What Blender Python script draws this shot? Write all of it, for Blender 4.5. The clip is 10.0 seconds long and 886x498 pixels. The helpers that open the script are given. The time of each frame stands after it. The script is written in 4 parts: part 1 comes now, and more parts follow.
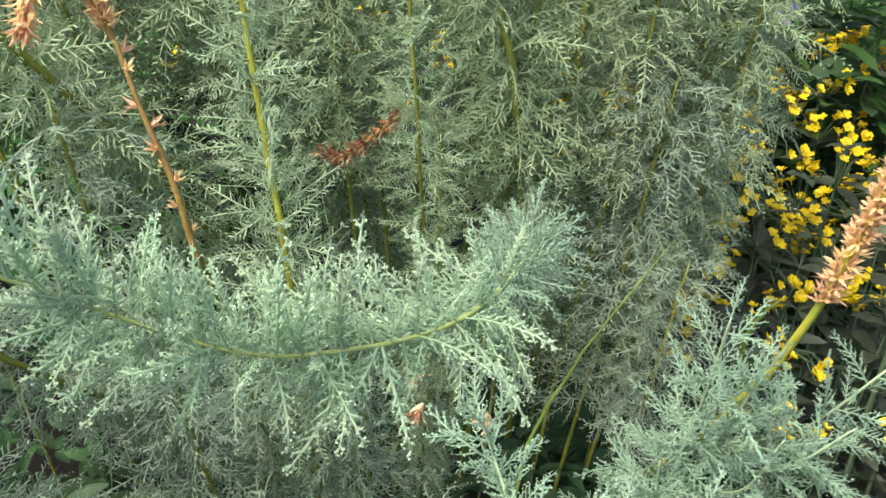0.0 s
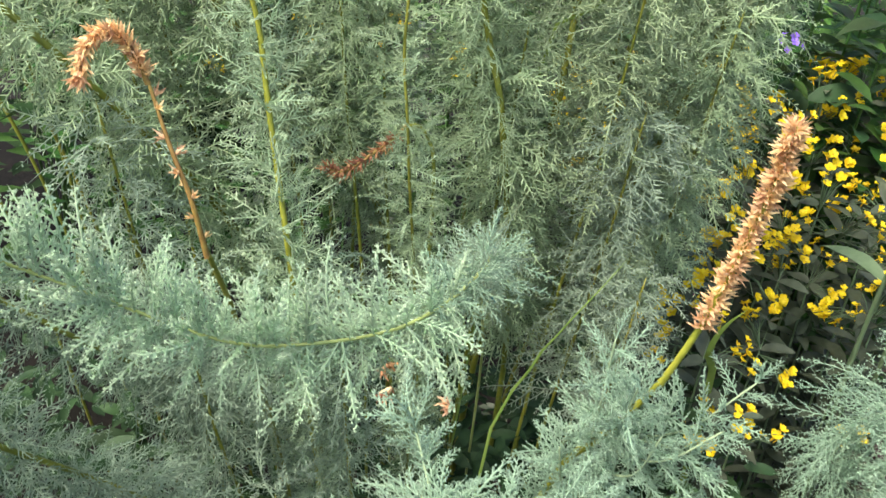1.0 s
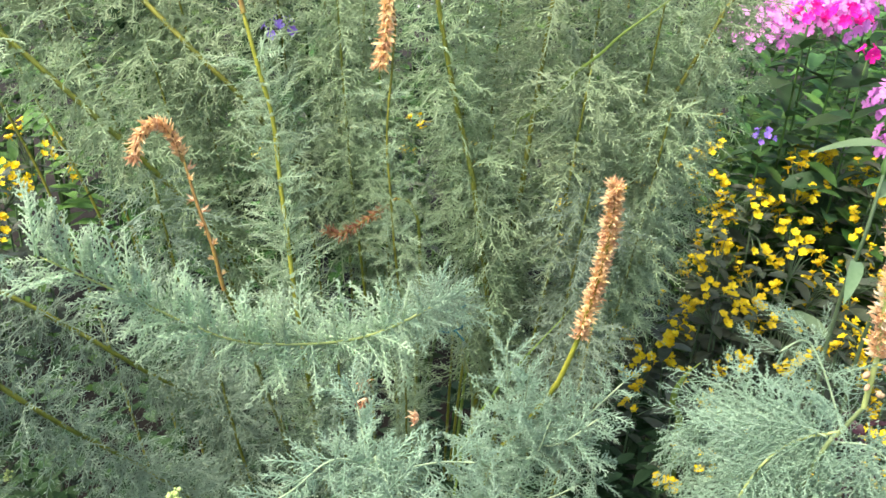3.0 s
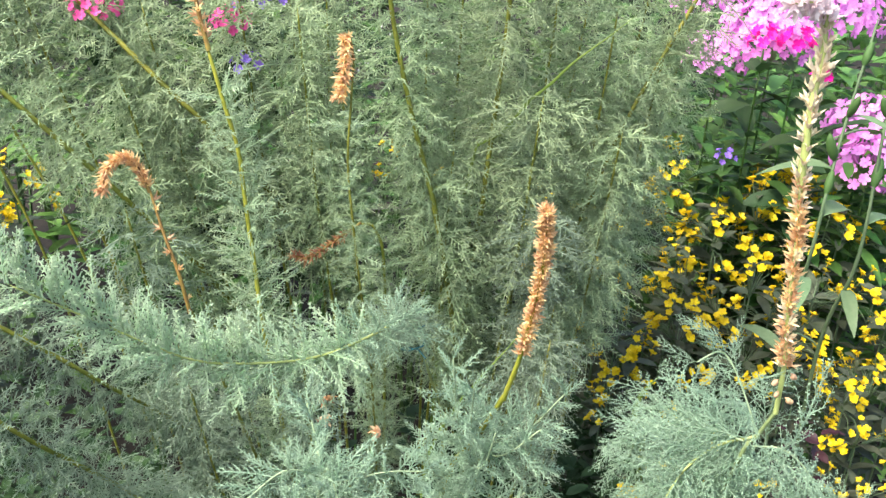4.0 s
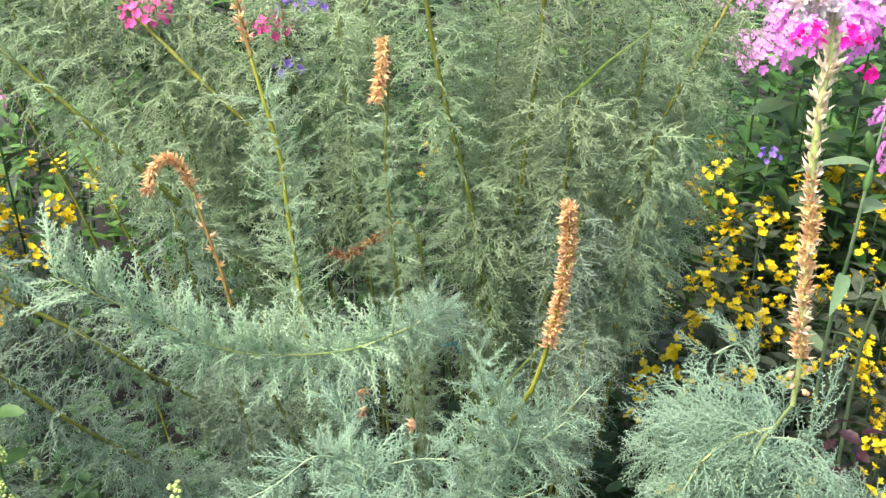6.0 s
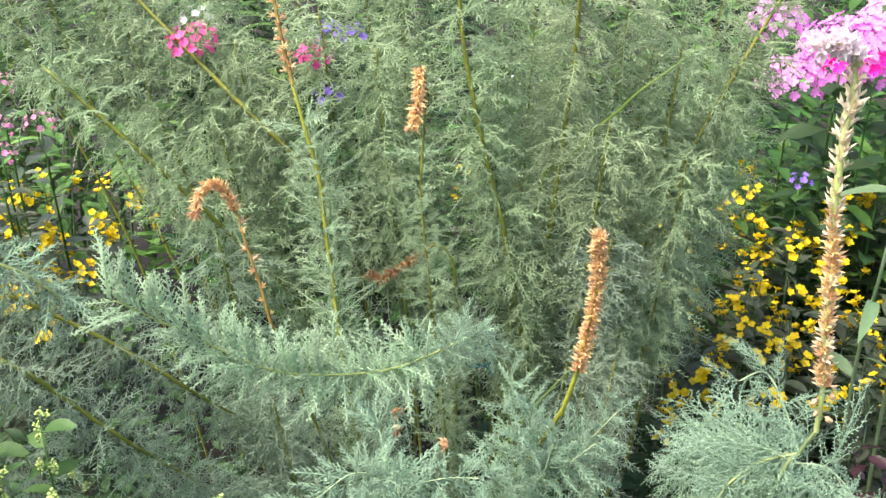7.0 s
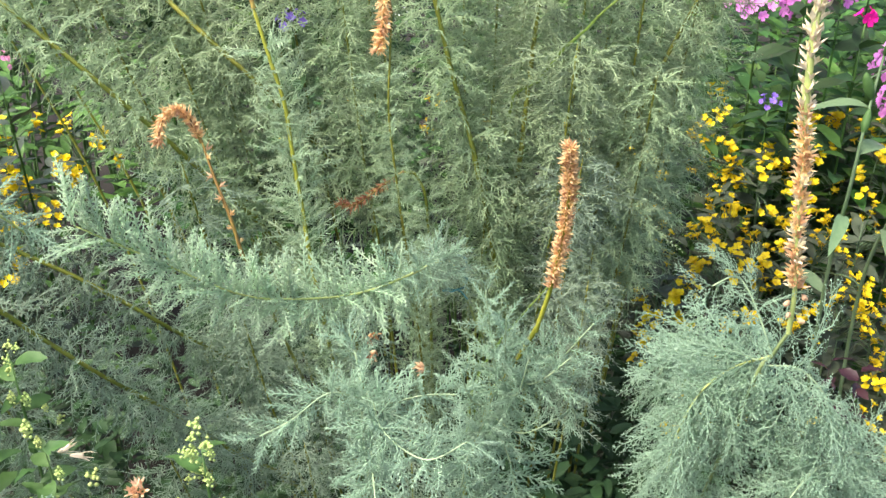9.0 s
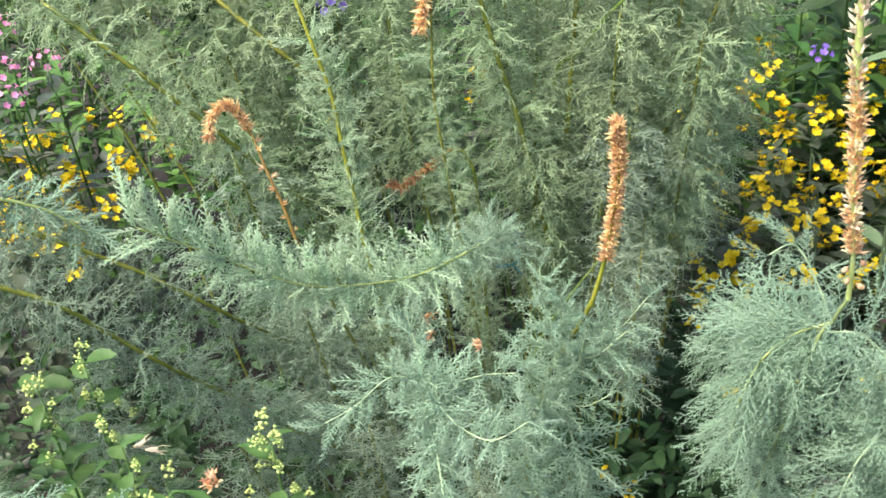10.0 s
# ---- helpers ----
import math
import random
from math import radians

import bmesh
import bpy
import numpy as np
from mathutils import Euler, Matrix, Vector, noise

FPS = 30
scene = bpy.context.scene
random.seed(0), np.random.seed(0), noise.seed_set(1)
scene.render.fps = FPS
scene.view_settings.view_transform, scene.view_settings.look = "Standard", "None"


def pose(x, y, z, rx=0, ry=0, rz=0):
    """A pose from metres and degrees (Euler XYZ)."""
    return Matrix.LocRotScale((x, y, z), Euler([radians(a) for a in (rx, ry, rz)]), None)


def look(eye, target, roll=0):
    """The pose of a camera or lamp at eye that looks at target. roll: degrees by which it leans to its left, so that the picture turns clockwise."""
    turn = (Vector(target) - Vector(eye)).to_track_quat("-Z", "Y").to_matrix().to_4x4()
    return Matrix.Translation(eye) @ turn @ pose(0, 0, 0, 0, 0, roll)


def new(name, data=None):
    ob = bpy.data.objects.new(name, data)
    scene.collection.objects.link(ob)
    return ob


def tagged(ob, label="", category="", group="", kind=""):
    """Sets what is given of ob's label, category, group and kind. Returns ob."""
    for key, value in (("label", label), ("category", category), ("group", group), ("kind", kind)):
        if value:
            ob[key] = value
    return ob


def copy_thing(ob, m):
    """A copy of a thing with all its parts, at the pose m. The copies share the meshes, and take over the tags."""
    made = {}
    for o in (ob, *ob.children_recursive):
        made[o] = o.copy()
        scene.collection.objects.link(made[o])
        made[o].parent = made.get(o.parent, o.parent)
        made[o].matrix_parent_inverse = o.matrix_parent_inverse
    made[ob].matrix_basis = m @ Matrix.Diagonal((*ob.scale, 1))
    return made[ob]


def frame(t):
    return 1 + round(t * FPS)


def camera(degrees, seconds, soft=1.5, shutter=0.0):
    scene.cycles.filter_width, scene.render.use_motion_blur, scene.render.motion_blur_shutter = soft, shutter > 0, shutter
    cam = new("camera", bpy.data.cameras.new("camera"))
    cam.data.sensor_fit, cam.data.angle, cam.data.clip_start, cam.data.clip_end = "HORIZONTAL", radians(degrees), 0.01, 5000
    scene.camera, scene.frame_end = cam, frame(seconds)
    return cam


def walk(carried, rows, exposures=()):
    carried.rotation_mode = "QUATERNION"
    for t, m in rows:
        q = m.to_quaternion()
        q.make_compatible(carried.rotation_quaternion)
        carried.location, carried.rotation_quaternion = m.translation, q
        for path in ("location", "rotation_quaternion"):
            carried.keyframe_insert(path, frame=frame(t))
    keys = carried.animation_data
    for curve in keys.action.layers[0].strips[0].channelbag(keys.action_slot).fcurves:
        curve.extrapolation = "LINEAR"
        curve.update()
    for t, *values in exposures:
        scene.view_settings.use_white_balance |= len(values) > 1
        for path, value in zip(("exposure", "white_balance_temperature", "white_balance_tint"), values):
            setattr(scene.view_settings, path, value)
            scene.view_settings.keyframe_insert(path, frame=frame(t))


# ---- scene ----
# seconds, x, y, z, yaw, pitch, roll
PATH = [
    (0.0, -0.1341, 0.3197, 1.3021, -12.32, -30.90, 4.18),
    (0.5, -0.1253, 0.2822, 1.3469, -11.44, -32.16, 5.41),
    (1.0, -0.1082, 0.2456, 1.3711, -9.34, -32.49, 6.00),
    (1.5, -0.0799, 0.2139, 1.3560, -8.21, -34.15, 5.35),
    (2.0, -0.0595, 0.1715, 1.3905, -6.48, -35.01, 4.32),
    (2.5, -0.0580, 0.1099, 1.4131, -3.48, -29.29, 3.91),
    (3.0, -0.0465, 0.0778, 1.4274, -3.75, -26.89, 3.64),
    (3.2, -0.0395, 0.0678, 1.4371, -4.23, -26.39, 3.66),
    (4.5, -0.0137, 0.0375, 1.4490, -3.40, -25.66, 2.23),
    (5.0, -0.0274, 0.0378, 1.4483, -2.45, -25.80, 1.46),
    (6.3, 0.0054, 0.0139, 1.4595, 0.10, -25.37, 1.35),
    (6.5, 0.0042, 0.0101, 1.4668, 0.24, -25.14, 1.42),
    (7.0, -0.0015, 0.0014, 1.4694, 1.84, -24.63, 0.93),
    (7.5, 0.0003, -0.0035, 1.4697, 2.47, -24.78, 0.91),
    (8.0, 0.0011, -0.0054, 1.4620, 2.98, -25.72, 0.71),
    (8.5, -0.0036, -0.0013, 1.4511, 1.53, -26.95, -1.01),
    (9.0, 0.0001, 0.0000, 1.4501, -0.00, -28.00, -0.00),
    (9.5, -0.0008, -0.0011, 1.4527, 0.47, -28.57, -0.18),
    (10.0, -0.0005, 0.0008, 1.4626, 3.61, -29.95, -4.71),
]


def aim(x, y, z, yaw, pitch, roll):
    """A camera pose: yaw to the left of +y, pitch up, roll leaning to the left."""
    eye, a, b = Vector((x, y, z)), radians(yaw), radians(pitch)
    way = Vector((-math.sin(a) * math.cos(b), math.cos(a) * math.cos(b), math.sin(b)))
    return look(eye, eye + way, roll)


EXPOSURE = 1.45
cam = camera(50.0, 10.0, soft=1.45, shutter=0.25)
walk(cam, [(t, aim(*row)) for t, *row in PATH], [(0.0, EXPOSURE - 0.28), (0.6, EXPOSURE - 0.22), (1.6, EXPOSURE - 0.14), (2.6, EXPOSURE - 0.08), (4.4, EXPOSURE), (10.0, EXPOSURE - 0.05)])

# ---- light ----
SUN_UP, SUN_ROUND = 58.0, 246.0
world = bpy.data.worlds.new("sky")
scene.world = world
world.use_nodes = True
sky = world.node_tree.nodes.new("ShaderNodeTexSky")
sky.sky_type, sky.sun_disc = "NISHITA", False
sky.sun_elevation, sky.sun_rotation = radians(SUN_UP), radians(SUN_ROUND)
sky.dust_density = 4.0
back = world.node_tree.nodes["Background"]
back.inputs["Strength"].default_value = 0.128
world.node_tree.links.new(sky.outputs[0], back.inputs["Color"])
sun = new("sun", bpy.data.lights.new("sun", "SUN"))
sun.data.energy, sun.data.angle, sun.data.color = 2.5, radians(38), (1.0, 0.95, 0.82)
a, b = radians(SUN_ROUND), radians(SUN_UP)
sun.matrix_world = look((0, 0, 5), Vector((0, 0, 5)) - Vector((math.sin(a) * math.cos(b), math.cos(a) * math.cos(b), math.sin(b))))


# ---- materials ----
def surface(name, colours, rough=0.6, through_light=0.0, grain=60.0, bump=0.2, vary=0.25, sheen=0.0, blotch=6.0):
    """A plant or soil surface: colours mixed by two scales of noise, shifted a little from piece to piece."""
    m = bpy.data.materials.new(name)
    m.use_nodes = True
    nt = m.node_tree
    n, l = nt.nodes, nt.links
    bsdf, out = n["Principled BSDF"], n["Material Output"]
    tex = n.new("ShaderNodeTexCoord")
    info = n.new("ShaderNodeObjectInfo")
    isl = n.new("ShaderNodeNewGeometry")
    big, fine = n.new("ShaderNodeTexNoise"), n.new("ShaderNodeTexNoise")
    big.inputs["Scale"].default_value, fine.inputs["Scale"].default_value = blotch, grain
    big.inputs["Detail"].default_value, fine.inputs["Detail"].default_value = 3, 2
    for q in (big, fine):
        l.new(tex.outputs["Object"], q.inputs["Vector"])
    mixed = n.new("ShaderNodeMath")
    mixed.operation = "MULTIPLY_ADD"
    l.new(fine.outputs["Fac"], mixed.inputs[0])
    mixed.inputs[1].default_value = 0.5
    l.new(big.outputs["Fac"], mixed.inputs[2])
    ramp = n.new("ShaderNodeValToRGB")
    ramp.color_ramp.elements[0].position, ramp.color_ramp.elements[1].position = 0.45, 1.0
    ramp.color_ramp.elements[0].color = (*colours[0], 1)
    ramp.color_ramp.elements[1].color = (*colours[-1], 1)
    if len(colours) == 3:
        ramp.color_ramp.elements.new(0.72).color = (*colours[1], 1)
    l.new(mixed.outputs[0], ramp.inputs["Fac"])
    hsv = n.new("ShaderNodeHueSaturation")
    l.new(ramp.outputs["Color"], hsv.inputs["Color"])
    both = n.new("ShaderNodeMath")
    both.operation = "ADD"
    l.new(info.outputs["Random"], both.inputs[0])
    l.new(isl.outputs["Random Per Island"], both.inputs[1])
    value = n.new("ShaderNodeMapRange")
    value.inputs["From Max"].default_value = 2.0
    value.inputs["To Min"].default_value, value.inputs["To Max"].default_value = 1 - vary, 1 + vary
    l.new(both.outputs[0], value.inputs["Value"])
    l.new(value.outputs[0], hsv.inputs["Value"])
    hue = n.new("ShaderNodeMapRange")
    hue.inputs["To Min"].default_value, hue.inputs["To Max"].default_value = 0.5 - 0.05 * vary, 0.5 + 0.05 * vary
    l.new(info.outputs["Random"], hue.inputs["Value"])
    l.new(hue.outputs[0], hsv.inputs["Hue"])
    l.new(hsv.outputs["Color"], bsdf.inputs["Base Color"])
    bsdf.inputs["Roughness"].default_value = rough
    bsdf.inputs["Sheen Weight"].default_value = sheen
    bsdf.inputs["Specular IOR Level"].default_value = 0.35
    rise = n.new("ShaderNodeBump")
    rise.inputs["Strength"].default_value, rise.inputs["Distance"].default_value = bump, 0.002
    l.new(fine.outputs["Fac"], rise.inputs["Height"])
    l.new(rise.outputs[0], bsdf.inputs["Normal"])
    if through_light:
        trans, mix = n.new("ShaderNodeBsdfTranslucent"), n.new("ShaderNodeMixShader")
        l.new(hsv.outputs["Color"], trans.inputs["Color"])
        mix.inputs[0].default_value = through_light
        l.new(bsdf.outputs[0], mix.inputs[1])
        l.new(trans.outputs[0], mix.inputs[2])
        l.new(mix.outputs[0], out.inputs["Surface"])
    return m


GLAUCOUS = surface("glaucous_leaf", [(0.28, 0.43, 0.295), (0.365, 0.52, 0.365), (0.47, 0.62, 0.465)], 0.75, 0.40, 300, 0.1, 0.14, 0.1, 25)
# Lightened copy of the feathery leaf: stronger light on the arch put into colour
SUNLIT = surface("sunlit_silvery_leaf", [(0.44, 0.60, 0.40), (0.54, 0.69, 0.48), (0.63, 0.76, 0.56)], 0.75, 0.5, 300, 0.1, 0.14, 0.1, 25)
# Darker, bluer leaf copy: shade on low and recessed fronds put into colour
SHADED = surface("shaded_blue_green_leaf", [(0.205, 0.29, 0.198), (0.265, 0.355, 0.25), (0.34, 0.43, 0.315)], 0.75, 0.36, 300, 0.1, 0.16, 0.1, 25)
GREYGREEN = surface("grey_green_leaf", [(0.25, 0.345, 0.180), (0.327, 0.427, 0.240), (0.415, 0.518, 0.312)], 0.8, 0.32, 300, 0.1, 0.18, 0.1, 20)
FERNLEAF = surface("soft_silvery_leaf", [(0.31, 0.43, 0.255), (0.395, 0.52, 0.33), (0.49, 0.61, 0.41)], 0.75, 0.38, 300, 0.1, 0.16, 0.1, 20)
GREENSTEM = surface("grey_green_stem", [(0.15, 0.22, 0.085), (0.24, 0.31, 0.13)], 0.55, 0, 200, 0.3, 0.1, 0, 30)
STEM = surface("yellow_green_stem", [(0.10, 0.125, 0.018), (0.18, 0.20, 0.028), (0.28, 0.27, 0.04)], 0.5, 0, 220, 0.3, 0.15, 0, 30)
PALESTEM = surface("pale_stem", [(0.32, 0.40, 0.12), (0.48, 0.54, 0.20)], 0.5, 0, 200, 0.25, 0.1, 0, 30)
LIMESTEM = surface("lime_stem", [(0.19, 0.22, 0.025), (0.29, 0.30, 0.035), (0.38, 0.37, 0.05)], 0.5, 0, 200, 0.3, 0.1, 0, 30)
SILVERSTEM = surface("silvery_stem", [(0.28, 0.38, 0.22), (0.38, 0.48, 0.29)], 0.6, 0, 200, 0.25, 0.1, 0, 30)
DRYSTEM = surface("dry_stem", [(0.15, 0.075, 0.024), (0.26, 0.155, 0.046), (0.34, 0.27, 0.06)], 0.6, 0, 200, 0.4, 0.15, 0, 25)
DRY = surface("dried_flower", [(0.66, 0.38, 0.16), (0.84, 0.58, 0.31), (0.94, 0.78, 0.52)], 0.6, 0.35, 260, 0.3, 0.35, 0, 60)
CREAM = surface("cream_bract", [(0.55, 0.42, 0.22), (0.80, 0.70, 0.50), (0.88, 0.78, 0.66)], 0.6, 0.2, 260, 0.3, 0.25, 0, 60)
BLUSH = surface("blush_floret", [(0.90, 0.74, 0.78), (0.95, 0.90, 0.90)], 0.5, 0.5, 260, 0.2, 0.12, 0, 60)
PEACH = surface("peach_bud", [(0.55, 0.32, 0.17), (0.78, 0.54, 0.34)], 0.7, 0.1, 260, 0.4, 0.2, 0, 60)
RUST = surface("rusty_flower", [(0.30, 0.13, 0.06), (0.52, 0.28, 0.15)], 0.7, 0.15, 260, 0.3, 0.3, 0, 60)
ORANGE = surface("orange_petal", [(0.78, 0.48, 0.26), (0.92, 0.70, 0.48)], 0.6, 0.25, 260, 0.3, 0.2, 0, 60)
DARKLEAF = surface("dark_bronze_leaf", [(0.038, 0.054, 0.032), (0.072, 0.092, 0.056), (0.115, 0.135, 0.088)], 0.42, 0.12, 90, 0.35, 0.35, 0, 18)
GREENLEAF = surface("green_leaf", [(0.05, 0.125, 0.025), (0.10, 0.21, 0.045), (0.18, 0.32, 0.08)], 0.45, 0.25, 90, 0.3, 0.35, 0, 14)
MIDLEAF = surface("mid_green_leaf", [(0.03, 0.085, 0.018), (0.065, 0.15, 0.03)], 0.5, 0.22, 90, 0.3, 0.35, 0, 14)
# Darkened further so the low leaves in gaps pass for shade
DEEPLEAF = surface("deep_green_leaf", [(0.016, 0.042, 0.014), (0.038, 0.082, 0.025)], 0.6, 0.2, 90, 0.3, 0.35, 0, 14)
WEEDLEAF = surface("soft_green_leaf", [(0.06, 0.135, 0.035), (0.115, 0.215, 0.065)], 0.55, 0.25, 90, 0.3, 0.2, 0, 16)
GRASS = surface("fresh_grass", [(0.14, 0.24, 0.04), (0.26, 0.36, 0.08)], 0.5, 0.25, 90, 0.3, 0.15, 0, 16)
GREYLEAF = surface("grey_leaf", [(0.11, 0.18, 0.085), (0.18, 0.26, 0.14)], 0.55, 0.2, 90, 0.3, 0.2, 0, 16)
PURPLELEAF = surface("purple_leaf", [(0.028, 0.010, 0.014), (0.06, 0.022, 0.03)], 0.4, 0.15, 90, 0.3, 0.2, 0, 16)
YELLOW = surface("yellow_petal", [(0.78, 0.575, 0.010), (0.90, 0.715, 0.015)], 0.5, 0.2, 200, 0.2, 0.12, 0, 40)
YELLOWEYE = surface("orange_eye", [(0.60, 0.36, 0.01), (0.75, 0.48, 0.02)], 0.6, 0, 200, 0.2, 0.1, 0, 40)
MAUVE = surface("mauve_petal", [(0.78, 0.20, 0.70), (0.92, 0.42, 0.86)], 0.5, 0.3, 200, 0.2, 0.12, 0, 40)
MAGENTA = surface("magenta_petal", [(0.86, 0.008, 0.30), (0.95, 0.02, 0.44)], 0.5, 0.25, 200, 0.2, 0.12, 0, 40)
PINK = surface("pink_petal", [(0.88, 0.05, 0.30), (0.95, 0.16, 0.48)], 0.5, 0.25, 200, 0.2, 0.15, 0, 40)
ROSE = surface("rose_petal", [(0.84, 0.22, 0.50), (0.94, 0.44, 0.68)], 0.5, 0.3, 200, 0.2, 0.15, 0, 40)
VIOLET = surface("violet_petal", [(0.22, 0.12, 0.68), (0.40, 0.24, 0.85)], 0.5, 0.25, 200, 0.2, 0.15, 0, 40)
WHITE = surface("white_petal", [(0.75, 0.76, 0.74), (0.86, 0.86, 0.82)], 0.5, 0.25, 200, 0.2, 0.1, 0, 40)
BUD = surface("pale_green_bud", [(0.36, 0.47, 0.13), (0.54, 0.63, 0.23)], 0.6, 0.1, 200, 0.4, 0.2, 0, 60)
TEAL = surface("teal_plastic", [(0.01, 0.09, 0.11), (0.015, 0.13, 0.15)], 0.4, 0, 100, 0.1, 0.05, 0, 10)
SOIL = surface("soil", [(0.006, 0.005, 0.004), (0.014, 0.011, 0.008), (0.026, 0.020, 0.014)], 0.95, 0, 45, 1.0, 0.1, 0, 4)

RNG = random.Random(7)


# ---- mesh helpers ----
def mesh_of(name, verts, faces, material, smooth=False):
    me = bpy.data.meshes.new(name)
    me.from_pydata([tuple(v) for v in verts], [], faces)
    me.materials.append(material)
    if smooth:
        me.polygons.foreach_set("use_smooth", [True] * len(me.polygons))
    me.update()
    return me


def part(name, me, parent, m=None, label=""):
    """A mesh object under a thing or a part; m is its pose in the world."""
    ob = new(name, me)
    ob.parent = parent
    if m is not None:
        base = parent.matrix_basis if parent.parent is None else parent.parent.matrix_basis @ parent.matrix_basis
        ob.matrix_basis = base.inverted() @ m
    return tagged(ob, label) if label else ob


def thing(name, base, label, category, group=""):
    ob = new(name)
    ob.empty_display_size = 0.05
    ob.matrix_basis = Matrix.Translation(base)
    return tagged(ob, label, category, group)


def curve(points, steps):
    """A smooth line through the points, in even parameter steps."""
    p = [Vector(q) for q in points]
    p = [2 * p[0] - p[1]] + p + [2 * p[-1] - p[-2]]
    out = []
    spans = len(p) - 3
    for k in range(steps + 1):
        s = min(k / steps * spans, spans - 1e-6)
        i, u = int(s), s - int(s)
        q0, q1, q2, q3 = p[i : i + 4]
        out.append(0.5 * (2 * q1 + (q2 - q0) * u + (2 * q0 - 5 * q1 + 4 * q2 - q3) * u**2 + (3 * q1 - q0 - 3 * q2 + q3) * u**3))
    return out


def tube(verts, faces, line, radii, sides=6, point=True):
    """Adds a tapering tube along a line."""
    start = len(verts)
    for k, c in enumerate(line):
        way = (line[min(k + 1, len(line) - 1)] - line[max(k - 1, 0)]).normalized()
        side = way.cross(Vector((0.3, 0.2, 1)) if abs(way.z) < 0.8 else Vector((1, 0.2, 0))).normalized()
        other = way.cross(side)
        last = point and k == len(line) - 1
        for j in range(1 if last else sides):
            turn = 2 * math.pi * j / sides
            verts.append(c if last else c + radii[k] * (math.cos(turn) * side + math.sin(turn) * other))
    for k in range(len(line) - 1):
        a0, b0 = start + k * sides, start + (k + 1) * sides
        for j in range(sides):
            i = (j + 1) % sides
            if point and k == len(line) - 2:
                faces.append((a0 + j, a0 + i, b0))
            else:
                faces.append((a0 + j, a0 + i, b0 + i, b0 + j))


def turned(place, way, up, size=1.0, roll=0.0):
    """A pose with +y along way and +z near up."""
    y = Vector(way).normalized()
    x = y.cross(Vector(up))
    x = x.normalized() if x.length > 1e-4 else y.orthogonal().normalized()
    z = x.cross(y)
    return Matrix.Translation(place) @ Matrix((x, y, z)).transposed().to_4x4() @ pose(0, 0, 0, 0, roll, 0) @ Matrix.Scale(size, 4)


def rand_way(r):
    while True:
        v = Vector((r.uniform(-1, 1), r.uniform(-1, 1), r.uniform(-1, 1)))
        if 0.1 < v.length < 1:
            return v.normalized()


# ---- the feathery plant ----
def needle(verts, faces, foot, tip, broad, r):
    """A folded, blunt little leaf from foot to tip."""
    way = tip - foot
    across = way.cross(rand_way(r)).normalized() * broad * r.uniform(0.85, 1.15)
    mid = foot.lerp(tip, 0.68) + way.cross(across).normalized() * broad * 0.6
    i = len(verts)
    verts += [foot, mid - across, mid + across, tip]
    faces += [(i, i + 1, i + 3), (i, i + 3, i + 2)]


def tooth(verts, faces, foot, tip, broad, r, back):
    """A narrow channelled leaflet of even width with a blunt end."""
    way = tip - foot
    across = way.cross(rand_way(r)).normalized() * broad * r.uniform(0.85, 1.15)
    keel = way.cross(across).normalized() * broad * 0.7
    mid = foot.lerp(tip, 0.66) + back
    i = len(verts)
    verts += [foot - across * 0.8, foot + across * 0.8, mid - across + keel, mid + across + keel, tip]
    faces += [(i, i + 1, i + 3, i + 2), (i + 2, i + 3, i + 4)]


def spire(verts, faces, line, fat, lobes, knob, broad, r):
    """A thin shoot set all round with short blunt lobes that lean towards its tip."""
    tube(verts, faces, line, [fat] * (len(line) - 1) + [fat * 0.6], 3)
    turn = r.uniform(0, 6.28)
    for j in range(lobes):
        v = (0.10 + 0.88 * (j + 0.6 * r.random()) / lobes) * (len(line) - 1)
        k = min(int(v), len(line) - 2)
        foot, ahead = line[k].lerp(line[k + 1], v - k), (line[k + 1] - line[k]).normalized()
        out = Matrix.Rotation(turn, 3, ahead) @ ahead.orthogonal().normalized()
        turn += 2.399
        needle(verts, faces, foot, foot + (ahead * r.uniform(0.6, 1.1) + out).normalized() * knob * r.uniform(0.75, 1.2) * (1.15 - 0.4 * v / (len(line) - 1)), broad, r)


def midrib(r, start, way, up, length, droop, sway):
    """A bending line from start, 21 points long."""
    side = way.cross(up).normalized()
    bend, tip = r.uniform(-0.2, 0.2), r.uniform(-sway, sway)
    return curve([start + way * length * u + side * length * (bend * u * u + tip * u ** 3) + up * length * (0.1 * u - droop * u * u) for u in (0, 0.33, 0.66, 1.0)], 20)


def fullness(u, shape):
    """How long the side leaves are along a midrib: shape 0 widest in the middle, 1 widest at the foot."""
    return (1 - shape) * math.sin(math.pi * min(u * 0.75 + 0.22, 1.0)) ** 0.8 + shape * (1.02 - u) ** 0.7


def sideways(rib, u, k, bushy, r):
    """Where the side leaf k leaves the midrib, the way of the midrib there and the leaf's own way."""
    i = min(int(u * 20), 19)
    at, ahead = rib[i].lerp(rib[i + 1], u * 20 - i), (rib[i + 1] - rib[i]).normalized()
    x = ahead.cross(Vector((0, 0, 1))).normalized()
    lean = r.uniform(-bushy, bushy)
    side = x * (math.cos(lean) * (1 if k % 2 else -1)) + x.cross(ahead) * math.sin(lean)
    return at, ahead, (side + ahead * r.uniform(0.45, 0.85)).normalized()


